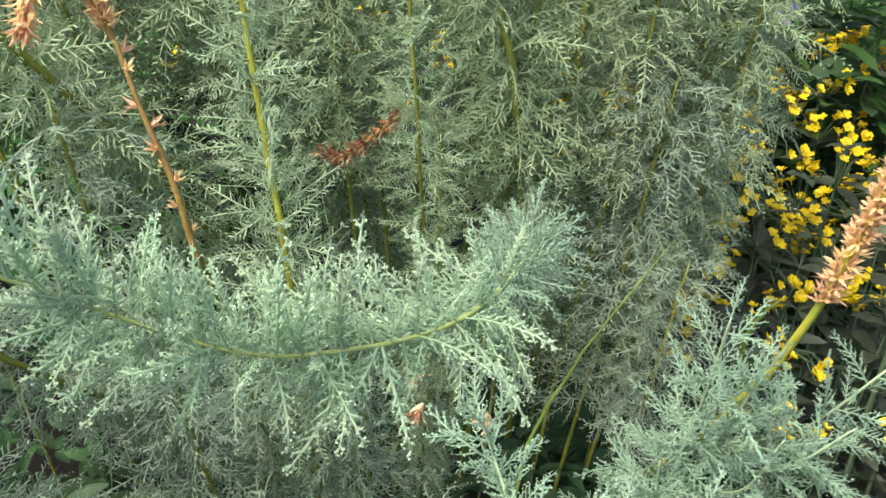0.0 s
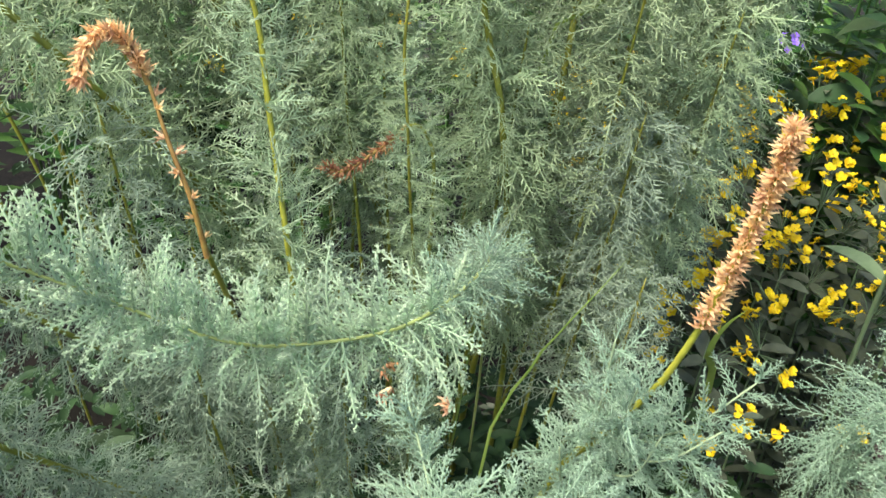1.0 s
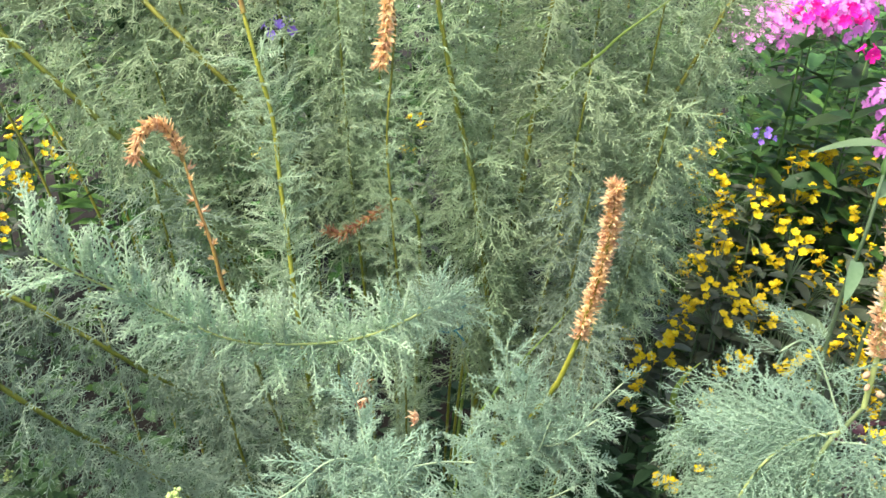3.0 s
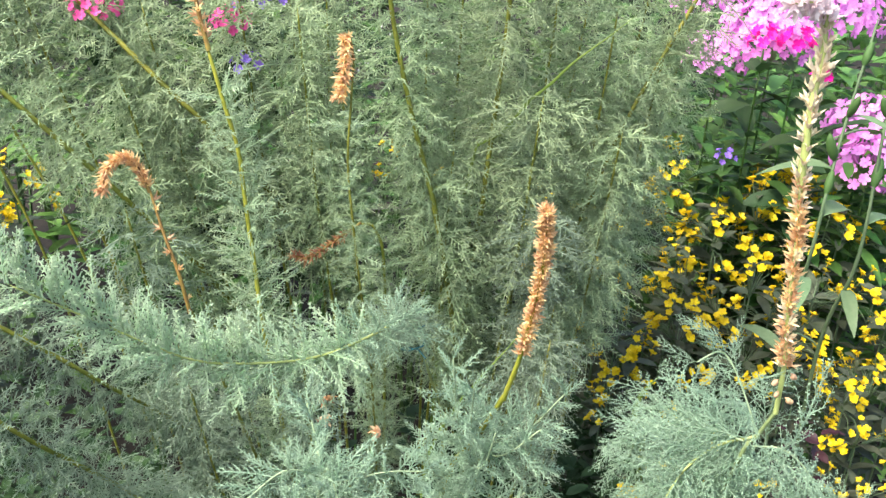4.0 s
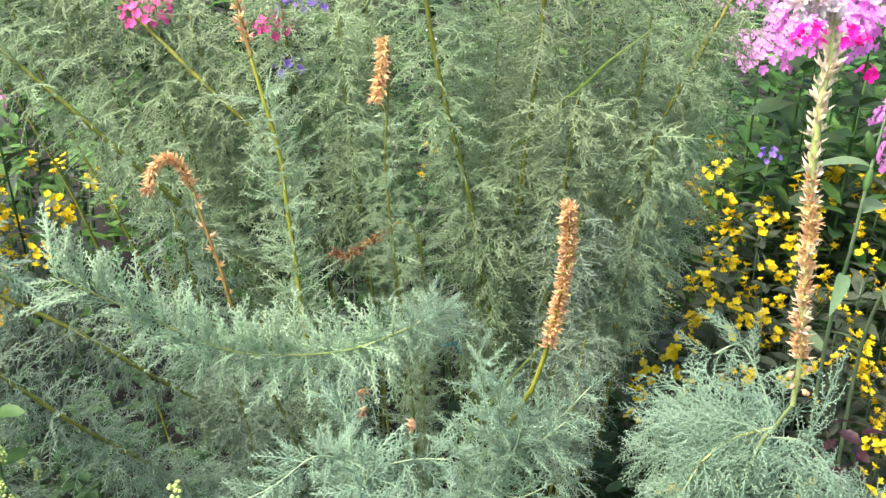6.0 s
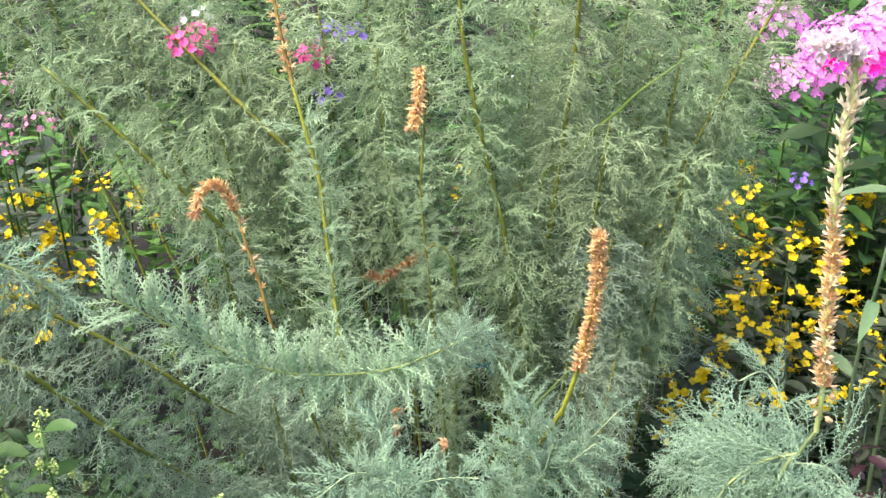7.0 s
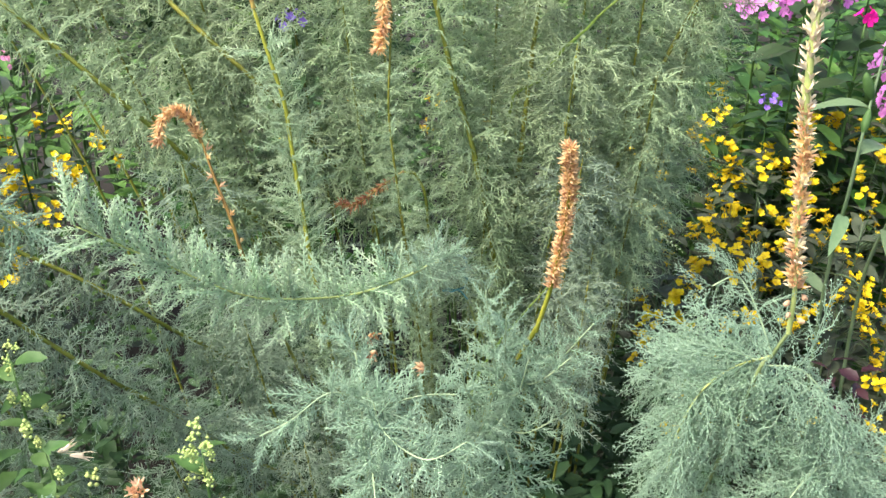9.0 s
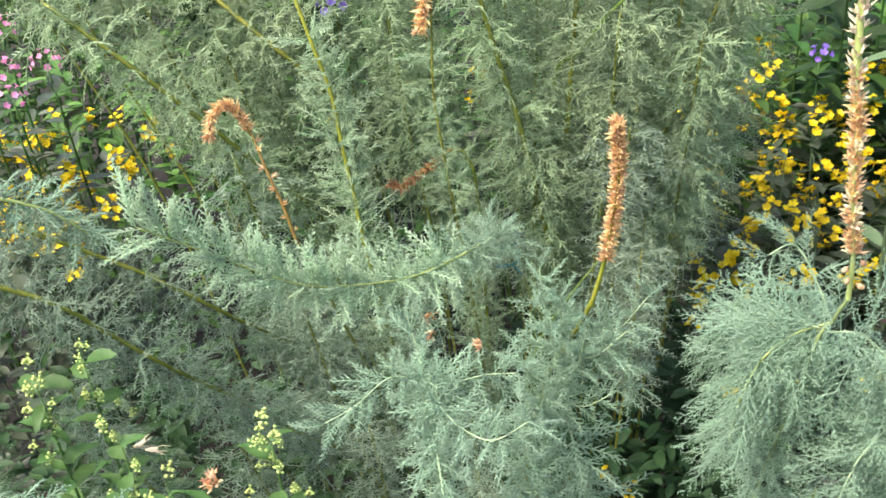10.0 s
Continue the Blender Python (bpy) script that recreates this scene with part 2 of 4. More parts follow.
def comb(verts, faces, rib, pairs, longest, shape, bushy, broad, fat, r):
    """A midrib with two rows of plain blunt needles."""
    tube(verts, faces, rib[::5], [fat] * 4 + [fat * 0.6], 3)
    for k in range(pairs * 2):
        u = 0.05 + 0.94 * (k + r.random() * 0.7) / (pairs * 2)
        at, ahead, way = sideways(rib, u, k, bushy, r)
        reach = longest * fullness(u, shape) * r.uniform(0.7, 1.15)
        tooth(verts, faces, at, at + way * reach + ahead * reach * 0.25, broad, r, ahead * reach * -0.09)


def comb_frond(material, r, length, pairs, longest, droop, bushy, fat, shape, broad, sides):
    """A fern-like leaf along +y: one long comb and some shorter ones off its lower part."""
    verts, faces = [], []
    rib = midrib(r, Vector(), Vector((0, 1, 0)), Vector((0, 0, 1)), length, droop, 0.15)
    comb(verts, faces, rib, pairs, longest, shape, bushy, broad, fat, r)
    for j in range(sides):
        u = 0.10 + 0.55 * (j + r.random() * 0.6) / max(sides, 1)
        at, ahead, way = sideways(rib, u, j, bushy, r)
        way = (way + ahead * 0.35).normalized()
        comb(verts, faces, midrib(r, at, way, Vector((0, 0, 1)), length * r.uniform(0.36, 0.56) * (1.1 - 0.5 * u), droop * 0.6, 0.2), max(4, pairs // 2), longest * 0.8, shape, bushy, broad, fat, r)
    return mesh_of("frond", verts, faces, material, True)


def spire_frond(material, r, length, pairs, longest, lobes, droop, bushy, fat, shape, knob, curl, broad, sag):
    """A feathery leaf along +y: a midrib and side shoots, all beset with blunt lobes."""
    verts, faces = [], []
    rib = midrib(r, Vector(), Vector((0, 1, 0)), Vector((0, 0, 1)), length, droop, 0.1 + curl * 0.5)
    spire(verts, faces, rib[::5], fat, lobes * 2, knob, broad, r)
    for k in range(pairs * 2):
        u = 0.06 + 0.88 * (k + r.random() * 0.7) / (pairs * 2)
        at, ahead, way = sideways(rib, u, k, bushy, r)
        way = (way + ahead * 0.35).normalized()
        full = fullness(u, shape)
        reach = longest * full * r.uniform(0.65, 1.15)
        bow = rand_way(r) * reach * curl * 0.25
        end = at + way * reach + ahead * reach * (0.12 + curl) + Vector((0, 0, -(0.1 + sag) * reach))
        spire(verts, faces, [at, at.lerp(end, 0.5) - ahead * reach * (0.05 + 0.3 * curl) + Vector((0, 0, 0.3 * sag * reach)) + bow, end], fat * 0.85, max(3, round(lobes * (0.3 + 0.7 * full))), knob, broad, r)
    return mesh_of("frond", verts, faces, material, True)


def combs(material, count, seed, length, pairs, longest, droop, bushy, fat, shape, broad, sides):
    r = random.Random(seed)
    return [comb_frond(material, r, length * r.uniform(0.85, 1.15), pairs, longest, droop * r.uniform(0.3, 1.5), bushy, fat, shape, broad, sides) for _ in range(count)]


def spires(material, count, seed, length, pairs, longest, lobes, droop, bushy, fat, shape, knob, curl, broad, sag):
    r = random.Random(seed)
    return [spire_frond(material, r, length * r.uniform(0.85, 1.15), pairs, longest, lobes, droop * r.uniform(0.4, 1.5), bushy, fat, shape, knob, curl, broad, sag) for _ in range(count)]


NEAR = spires(GLAUCOUS, 9, 11, 0.046, 7, 0.0118, 8, 0.10, 0.6, 0.00070, 0.7, 0.0016, 0.10, 0.00068, 0.0)
LONG = spires(GLAUCOUS, 8, 12, 0.058, 8, 0.0175, 17, 0.45, 0.8, 0.00040, 0.4, 0.0021, 0.35, 0.00046, 0.35)
# SHOOT carries the lightened leaf colour
SHOOT = spires(SUNLIT, 9, 16, 0.044, 8, 0.0108, 8, 0.06, 0.6, 0.00072, 0.8, 0.0017, 0.06, 0.00070, 0.0)
# LOW carries the darkened leaf colour
LOW = combs(SHADED, 8, 14, 0.056, 13, 0.0088, 0.65, 0.35, 0.00050, 0.6, 0.00044, 2)
MASS = combs(GREYGREEN, 10, 13, 0.056, 15, 0.0086, 0.7, 0.35, 0.00056, 0.6, 0.00044, 2)
FERN = combs(FERNLEAF, 8, 15, 0.054, 15, 0.0098, 0.22, 0.25, 0.00066, 0.6, 0.00050, 1)
LIGHTWARD = Vector((-0.1, -0.70, 0.70))


def joined(name, pieces):
    """One mesh out of many placed copies of meshes (mesh, pose)."""
    verts, faces, material = [], [], pieces[0][0].materials[0]
    for me, m in pieces:
        start = len(verts)
        co = np.empty(len(me.vertices) * 3)
        me.vertices.foreach_get("co", co)
        a = np.array(m)
        verts += (co.reshape(-1, 3) @ a[:3, :3].T + a[:3, 3]).tolist()
        faces += [tuple(i + start for i in p.vertices) for p in me.polygons]
    return mesh_of(name, verts, faces, material, True)


def leaf_along(plant, line, meshes, r, step, size, rise, first=0.0, last=1.0, gravity=0.0, tip_size=0.6, jitter=0.35, lift=0.0, low=0.0, whole=False, clear=None):
    """Sets fronds round a line at golden-angle steps. rise: how far they lean towards the tip (start, end)."""
    lengths = [0.0]
    for p, q in zip(line, line[1:]):
        lengths.append(lengths[-1] + (q - p).length)
    total, s, turn = lengths[-1], 0.0, r.uniform(0, 6)
    s = first * total
    k, pieces = 0, []
    while s < last * total:
        while k < len(line) - 2 and lengths[k + 1] < s:
            k += 1
        u = s / total
        at = line[k].lerp(line[k + 1], min(1.0, (s - lengths[k]) / max(lengths[k + 1] - lengths[k], 1e-6)))
        ahead = (line[k + 1] - line[k]).normalized()
        side = ahead.orthogonal().normalized()
        out = Matrix.Rotation(turn, 3, ahead) @ side
        e = rise[0] + (rise[1] - rise[0]) * u
        way = (out + ahead * e + rand_way(r) * jitter + Vector((0, 0, lift - gravity))).normalized()
        grow = size * r.uniform(0.7, 1.2) * (1 + (tip_size - 1) * u)
        turn += 2.399
        s += step * r.uniform(0.6, 1.4)
        if at.z < low or (clear and way.dot(clear) > 0.96):
            continue
        m = turned(at, way, LIGHTWARD + rand_way(r) * 0.25, grow, r.uniform(-30, 30))
        if whole:
            pieces.append((r.choice(meshes), m))
        else:
            part("frond", r.choice(meshes), plant, m)
    if pieces:
        tagged(part("fronds", joined("fronds", pieces), plant, Matrix.Identity(4)), kind="stuff")


def stem_mesh(line, thick, thin, material, name="stem", sides=7, knobs=0.0, r=RNG):
    verts, faces = [], []
    n = len(line) - 1
    radii = [(thick + (thin - thick) * k / n) * (1 + knobs * r.uniform(-1, 1)) for k in range(n + 1)]
    tube(verts, faces, line, radii, sides)
    return mesh_of(name, verts, faces, material, True)


def bract_mesh(name, material, r, length, width, lobes, wide=1.0):
    """A dry flower: a short cup with pointed, curling lobes, along +y."""
    verts, faces = [], []
    tube(verts, faces, [Vector((0, 0, 0)), Vector((0, length * 0.22, 0)), Vector((0, length * 0.45, 0))], [width * 0.12, width * 0.32, width * 0.36], 5, False)
    for k in range(lobes):
        turn = 2 * math.pi * (k + r.uniform(-0.2, 0.2)) / lobes
        out = Vector((math.cos(turn), 0, math.sin(turn)))
        side = Vector((-math.sin(turn), 0, math.cos(turn)))
        foot = out * width * 0.22 + Vector((0, length * 0.25, 0))
        mid = out * width * r.uniform(0.4, 0.62) + Vector((0, length * r.uniform(0.5, 0.65), 0))
        tip = out * width * r.uniform(0.3, 1.25) + Vector((0, length * r.uniform(0.75, 1.15), 0))
        w = wide * width * r.uniform(0.11, 0.19)
        i = len(verts)
        verts += [foot - side * w * 0.7, foot + side * w * 0.7, mid - side * w, mid + side * w, mid - out * w * 0.5, tip]
        faces += [(i, i + 1, i + 4), (i, i + 4, i + 2), (i + 1, i + 3, i + 4), (i + 2, i + 4, i + 5), (i + 4, i + 3, i + 5)]
    return mesh_of(name, verts, faces, material)


BR = random.Random(21)
BRACT = [bract_mesh("dried_bract", DRY, BR, 0.0095, 0.0066, 5, 1.25) for _ in range(6)]
BRACT_CREAM = [bract_mesh("dried_bract", CREAM, BR, 0.0105, 0.0064, 4, 1.6) for _ in range(6)]
BRACT_BLUSH = [bract_mesh("floret", BLUSH, BR, 0.0120, 0.0085, 5, 1.9) for _ in range(6)]
BRACT_RUST = [bract_mesh("dried_bract", RUST, BR, 0.0095, 0.0055, 4) for _ in range(5)]


def withered_bud(r):
    """A shrivelled round bud on a short stalk, along +y."""
    verts, faces = [], []
    tube(verts, faces, [Vector((0, 0.0009 * k, 0.0006 * math.sin(k))) for k in range(9)], [q * r.uniform(0.85, 1.15) for q in (0.0005, 0.0006, 0.0016, 0.0025, 0.0028, 0.0026, 0.0021, 0.0015, 0.0004)], 7)
    return mesh_of("withered_bud", verts, faces, PEACH, True)


WITHERED = [withered_bud(BR) for _ in range(3)]


def dried_spike(plant, points, meshes, count, r, size=(1.0, 1.0), material=DRYSTEM, rise=0.9, thick=0.0022, spread=(0.0, 1.0), label=""):
    line = curve(points, 30)
    axis = part("dried_spike", stem_mesh(line, thick, thick * 0.55, material), plant, Matrix.Identity(4), label)
    for k in range(count):
        u = spread[0] + (spread[1] - spread[0]) * (k + r.random() * 0.6) / count
        i = min(int(u * 30), 29)
        at, ahead = line[i].lerp(line[i + 1], u * 30 - i), (line[i + 1] - line[i]).normalized()
        out = Matrix.Rotation(k * 2.399 + r.uniform(-0.3, 0.3), 3, ahead) @ ahead.orthogonal().normalized()
        way = (out + ahead * rise * r.uniform(0.6, 1.4) + rand_way(r) * 0.2).normalized()
        grow = (size[0] + (size[1] - size[0]) * u) * r.uniform(0.75, 1.2)
        part("dried_bract", r.choice(meshes), axis, turned(at + out * thick * 0.7, way, ahead, grow, r.uniform(0, 360)))
    return axis


def feathery_plant(points, label, r, thick=0.0042, thin=0.0018, step=0.0055, size=1.0, meshes=None, material=STEM, leafy=(0.35, 1.0), rise=(0.1, 0.7), gravity=0.25, steps=36, tip_size=0.6, lift=0.0, low=0.72, whole=False, clear=None):
    """A stem from the soil up through the points, with fronds all round its upper part."""
    base = Vector((points[0][0], points[0][1], 0))
    plant = thing("feathery_plant", base, label, "plant", "feathery plants")
    line = curve(points, steps)
    part("stem", stem_mesh(line, thick, thin, material, knobs=0.06, r=r), plant, Matrix.Identity(4))
    leaf_along(plant, line, meshes or MASS, r, step, size, rise, *leafy, gravity, tip_size, 0.35, lift, low, whole, clear)
    return plant


def branch(plant, points, meshes, r, step, size, rise=(0.2, 0.7), gravity=0.2, thick=0.0010, material=PALESTEM, tip_size=0.7, first=0.05, jitter=0.35, lift=0.0, clear=None):
    line = curve(points, 20)
    part("branch", stem_mesh(line, thick, 0.0006, material, "branch", 5, 0.05, r), plant, Matrix.Identity(4))
    leaf_along(plant, line, meshes, r, step, size, rise, first, 1.0, gravity, tip_size, jitter, lift, 0.0, False, clear)


# ---- ground ----
def ground():
    verts, faces = [], []
    rings = [0.0, 0.3, 0.6, 0.9, 1.2, 1.6, 2.0, 2.5, 3.2, 4.5, 7, 12, 25, 80, 400, 2000]
    for q in rings:
        for j in range(48):
            turn = 2 * math.pi * j / 48
            x, y = q * math.cos(turn), 0.8 + q * math.sin(turn)
            verts.append((x, y, 0.03 * noise.noise((x * 2, y * 2, 0)) if 0 < q < 30 else 0))
    for k in range(len(rings) - 1):
        for j in range(48):
            i = (j + 1) % 48
            faces.append((k * 48 + j, k * 48 + i, (k + 1) * 48 + i, (k + 1) * 48 + j))
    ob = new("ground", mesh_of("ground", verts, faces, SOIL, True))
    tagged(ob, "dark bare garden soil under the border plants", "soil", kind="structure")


ground()

R = random.Random(3)
SOFT = "tall feathery grey-green plant with a yellow-green stem"

# The arching branch in front; its leaves part along the open side
OPEN = Vector((0.15, -0.80, 0.58))
arch = feathery_plant([(0.06, 0.99, 0.0), (0.06, 0.96, 0.7), (0.03, 0.86, 0.92), (0.010, 0.785, 1.015), (-0.003, 0.715, 1.058), (-0.032, 0.658, 1.074), (-0.065, 0.62, 1.082), (-0.107, 0.594, 1.093), (-0.145, 0.578, 1.107), (-0.200, 0.562, 1.146), (-0.238, 0.545, 1.178)],
                      "silvery feathery stem arching over sideways in a low bow", R, 0.0015, 0.0006, 0.0030, 1.08, SHOOT, PALESTEM, (0.82, 1.0), (0.35, 0.6), -0.25, 60, 0.8, 0.0, 1.0, False, OPEN)
leaf_along(arch, curve([(-0.032, 0.658, 1.074), (-0.065, 0.62, 1.082), (-0.107, 0.594, 1.093), (-0.145, 0.578, 1.107), (-0.190, 0.565, 1.138)], 40), SHOOT, R, 0.0034, 1.08, (0.3, 0.5), 0.0, 1.0, 0.75, 0.6, 0.45, 0.0, 0.0, False, OPEN)
# the right end takes the darkened fronds, as if in shade
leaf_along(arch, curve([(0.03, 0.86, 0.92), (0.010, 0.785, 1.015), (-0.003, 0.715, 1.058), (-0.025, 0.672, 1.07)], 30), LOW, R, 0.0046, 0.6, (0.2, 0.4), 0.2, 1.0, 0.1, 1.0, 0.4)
leaf_along(arch, curve([(0.006, 0.75, 1.04), (-0.003, 0.715, 1.058), (-0.032, 0.658, 1.074), (-0.050, 0.637, 1.078)], 30), NEAR, R, 0.0030, 0.85, (0.2, 0.4), 0.0, 1.0, 0.1, 0.9, 0.4)
# upright leaves along the back of the bow
bow = curve([(-0.107, 0.594, 1.093), (-0.145, 0.578, 1.107), (-0.200, 0.562, 1.146), (-0.238, 0.545, 1.178)], 40)
for k in range(0, 41, 2):
    part("frond", R.choice(SHOOT), arch, turned(bow[k], (-0.15 + R.uniform(-0.25, 0.25), R.uniform(-0.3, 0.3), 1.0), (0, -1, 0), R.uniform(0.75, 1.05), R.uniform(-40, 40)))

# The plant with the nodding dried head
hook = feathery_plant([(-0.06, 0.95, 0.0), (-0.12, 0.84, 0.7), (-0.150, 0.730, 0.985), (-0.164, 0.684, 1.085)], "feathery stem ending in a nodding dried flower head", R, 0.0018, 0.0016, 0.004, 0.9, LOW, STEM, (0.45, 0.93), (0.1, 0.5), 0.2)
dried_spike(hook, [(-0.164, 0.684, 1.08), (-0.171, 0.686, 1.115), (-0.181, 0.694, 1.142), (-0.191, 0.704, 1.173)], BRACT, 9, R, (0.45, 0.7), DRYSTEM, 0.5, 0.0017, (0.1, 1.0), "bare reddish-brown dried stem")
dried_spike(hook, [(-0.191, 0.704, 1.171), (-0.195, 0.704, 1.183), (-0.201, 0.704, 1.194), (-0.209, 0.701, 1.199), (-0.217, 0.694, 1.193), (-0.220, 0.687, 1.178)], BRACT, 78, R, (0.62, 0.72), DRYSTEM, 1.6, 0.0016, (0.05, 1.0), "hooked tan dried flower head")

# The plant with the upright tan spike
mid = feathery_plant([(0.06, 0.80, 0.0), (0.02, 0.68, 0.75), (0.035, 0.635, 0.955), (0.050, 0.615, 1.010), (0.064, 0.606, 1.045), (0.071, 0.601, 1.066)], "silvery feathery plant topped by an upright tan dried spike", R, 0.0026, 0.0018, 0.0030, 1.0, NEAR, LIMESTEM, (0.42, 0.985), (0.2, 0.5), 0.05, 40, 0.75, 0.0, 0.55)
branch(mid, [(0.031, 0.617, 0.972), (0.048, 0.591, 0.961), (0.059, 0.572, 0.928), (0.063, 0.565, 0.890)], NEAR, R, 0.0034, 1.1, (0.3, 0.6), 0.3, 0.0006, SILVERSTEM)
branch(mid, [(0.028, 0.622, 0.956), (0.019, 0.589, 0.947), (0.011, 0.570, 0.909), (0.009, 0.565, 0.871)], NEAR, R, 0.0034, 1.1, (0.3, 0.6), 0.3, 0.0006, SILVERSTEM)
branch(mid, [(0.048, 0.599, 1.027), (0.074, 0.587, 1.032), (0.093, 0.581, 1.018), (0.103, 0.580, 0.990)], NEAR, R, 0.0034, 1.0, (0.3, 0.6), 0.2, 0.0006, SILVERSTEM)
branch(mid, [(0.027, 0.641, 0.880), (0.055, 0.622, 0.880), (0.076, 0.613, 0.852), (0.084, 0.608, 0.804)], NEAR, R, 0.0036, 1.15, (0.3, 0.6), 0.3, 0.0006, SILVERSTEM)
branch(mid, [(0.027, 0.641, 0.852), (0.024, 0.608, 0.842), (0.028, 0.589, 0.804), (0.030, 0.584, 0.757)], NEAR, R, 0.0036, 1.15, (0.3, 0.6), 0.3, 0.0006, SILVERSTEM)
for tip in (
    ((0.044, 0.612, 1.000), (0.036, 0.590, 1.060), (0.030, 0.576, 1.112)), ((0.052, 0.608, 1.015), (0.046, 0.582, 1.055), (0.045, 0.570, 1.092)), ((0.056, 0.606, 1.020), (0.084, 0.590, 1.040), (0.110, 0.580, 1.082)),
    ((0.052, 0.608, 1.010), (0.070, 0.578, 1.030), (0.094, 0.569, 1.060)), ((0.046, 0.610, 0.995), (0.056, 0.578, 1.020), (0.062, 0.568, 1.058)), ((0.040, 0.615, 0.980), (0.022, 0.582, 1.010), (0.012, 0.570, 1.050)),
    ((0.040, 0.615, 0.970), (0.060, 0.575, 0.985), (0.086, 0.562, 1.010)), ((0.036, 0.620, 0.960), (0.028, 0.575, 0.985), (0.030, 0.556, 1.010)),
):
    branch(mid, tip, NEAR, R, 0.0046, 0.80, (0.4, 0.8), 0.0, 0.0006, SILVERSTEM)
dried_spike(mid, [(0.070, 0.602, 1.060), (0.078, 0.594, 1.102), (0.083, 0.589, 1.140), (0.085, 0.583, 1.175), (0.084, 0.576, 1.202), (0.082, 0.571, 1.222)], BRACT, 190, R, (0.66, 0.58), LIMESTEM, 0.95, 0.0019, (0.20, 1.0), "dense upright tan dried flower spike")

# The tall spike beside the camera
tall = feathery_plant([(0.16, 0.62, 0.0), (0.17, 0.53, 0.8), (0.190, 0.483, 1.083), (0.2, 0.479, 1.122), (0.206, 0.476, 1.141)], "silvery feathery plant with a very tall cream and tan seed spike", R, 0.0015, 0.0011, 0.0024, 0.9, LONG + NEAR, GREENSTEM, (0.72, 0.97), (0.1, 0.3), 0.35)
dried_spike(tall, [(0.206, 0.476, 1.140), (0.204, 0.475, 1.172), (0.199, 0.475, 1.208), (0.196, 0.477, 1.246), (0.192, 0.479, 1.280)], BRACT + BRACT_CREAM[:2], 105, R, (0.66, 0.56), PALESTEM, 1.0, 0.0016, (0.24, 1.0), "tan dried lower flower spike")
dried_spike(tall, [(0.192, 0.479, 1.278), (0.191, 0.481, 1.302), (0.191, 0.484, 1.320), (0.193, 0.487, 1.337), (0.193, 0.490, 1.355)], BRACT_CREAM, 40, R, (0.62, 0.78), PALESTEM, 2.3, 0.0023, (0.0, 1.0), "cream upper flower spike on a yellow-green stem")
dried_spike(tall, [(0.193, 0.490, 1.354), (0.190, 0.489, 1.362), (0.184, 0.486, 1.366), (0.177, 0.481, 1.368), (0.168, 0.476, 1.367)], BRACT_BLUSH, 36, R, (0.50, 0.62), PALESTEM, 1.2, 0.0018, (0.05, 1.0), "nodding tip crowded with pale pink and white florets")
for x, y, z, turn in ((0.202, 0.474, 1.164, -1.0), (0.203, 0.473, 1.157, -0.6), (0.208, 0.474, 1.168, 0.8), (0.208, 0.474, 1.152, 1.2)):
    part("withered_bud", R.choice(WITHERED), tall, turned((x, y, z), (turn, -0.6, -0.5), (0, 0, 1), R.uniform(0.6, 0.85)))
branch(tall, [(0.2, 0.479, 1.122), (0.184, 0.493, 1.104), (0.162, 0.482, 1.094), (0.148, 0.475, 1.066), (0.143, 0.471, 1.037)], LONG, R, 0.0022, 1.0, (0.45, 0.55), 0.4, 0.0010, PALESTEM, 0.75, 0.05, 0.22, 0.0, Vector((-0.25, -0.78, 0.57)))
branch(tall, [(0.2, 0.479, 1.122), (0.193, 0.488, 1.141), (0.185, 0.497, 1.158), (0.177, 0.501, 1.165), (0.160, 0.49, 1.164)], LONG, R, 0.0050, 0.62, (0.3, 0.7), -0.15, 0.0006, SILVERSTEM)
branch(tall, [(0.192, 0.478, 1.119), (0.183, 0.533, 1.093), (0.178, 0.576, 1.063), (0.164, 0.574, 1.055), (0.157, 0.573, 1.029)], LONG, R, 0.0022, 1.02, (0.3, 0.5), 0.4, 0.0006, SILVERSTEM)
branch(tall, [(0.198, 0.479, 1.115), (0.215, 0.470, 1.118), (0.232, 0.462, 1.10), (0.238, 0.458, 1.07)], LONG, R, 0.0029, 1.0, (0.3, 0.5), 0.4, 0.0006, SILVERSTEM)
branch(tall, [(0.19, 0.483, 1.085), (0.189, 0.529, 1.044), (0.176, 0.548, 1.005), (0.164, 0.544, 0.97)], LONG, R, 0.0022, 1.12, (0.3, 0.5), 0.4, 0.0006, SILVERSTEM)
branch(tall, [(0.190, 0.483, 1.07), (0.205, 0.485, 1.07), (0.225, 0.480, 1.05), (0.24, 0.475, 1.02)], LONG, R, 0.0029, 1.0, (0.3, 0.5), 0.4, 0.0006, SILVERSTEM)

# A lower neighbour of the tall spike
aside = feathery_plant([(0.27, 0.62, 0.0), (0.27, 0.55, 0.7), (0.262, 0.50, 0.98), (0.255, 0.47, 1.05), (0.250, 0.445, 1.075)], "low silvery feathery plant beside the tall spike", R, 0.0022, 0.0010, 0.0030, 1.0, LONG, SILVERSTEM, (0.55, 1.0), (0.2, 0.5), 0.3, 36, 0.8, 0.0, 0.75)
branch(aside, [(0.258, 0.48, 1.04), (0.232, 0.455, 1.055), (0.212, 0.44, 1.045), (0.20, 0.432, 1.015)], LONG, R, 0.0028, 0.95, (0.3, 0.5), 0.35, 0.0006, SILVERSTEM)
branch(aside, [(0.262, 0.50, 0.98), (0.285, 0.48, 1.0), (0.305, 0.465, 0.99), (0.315, 0.46, 0.96)], LONG, R, 0.0030, 0.95, (0.3, 0.5), 0.3, 0.0006, SILVERSTEM)

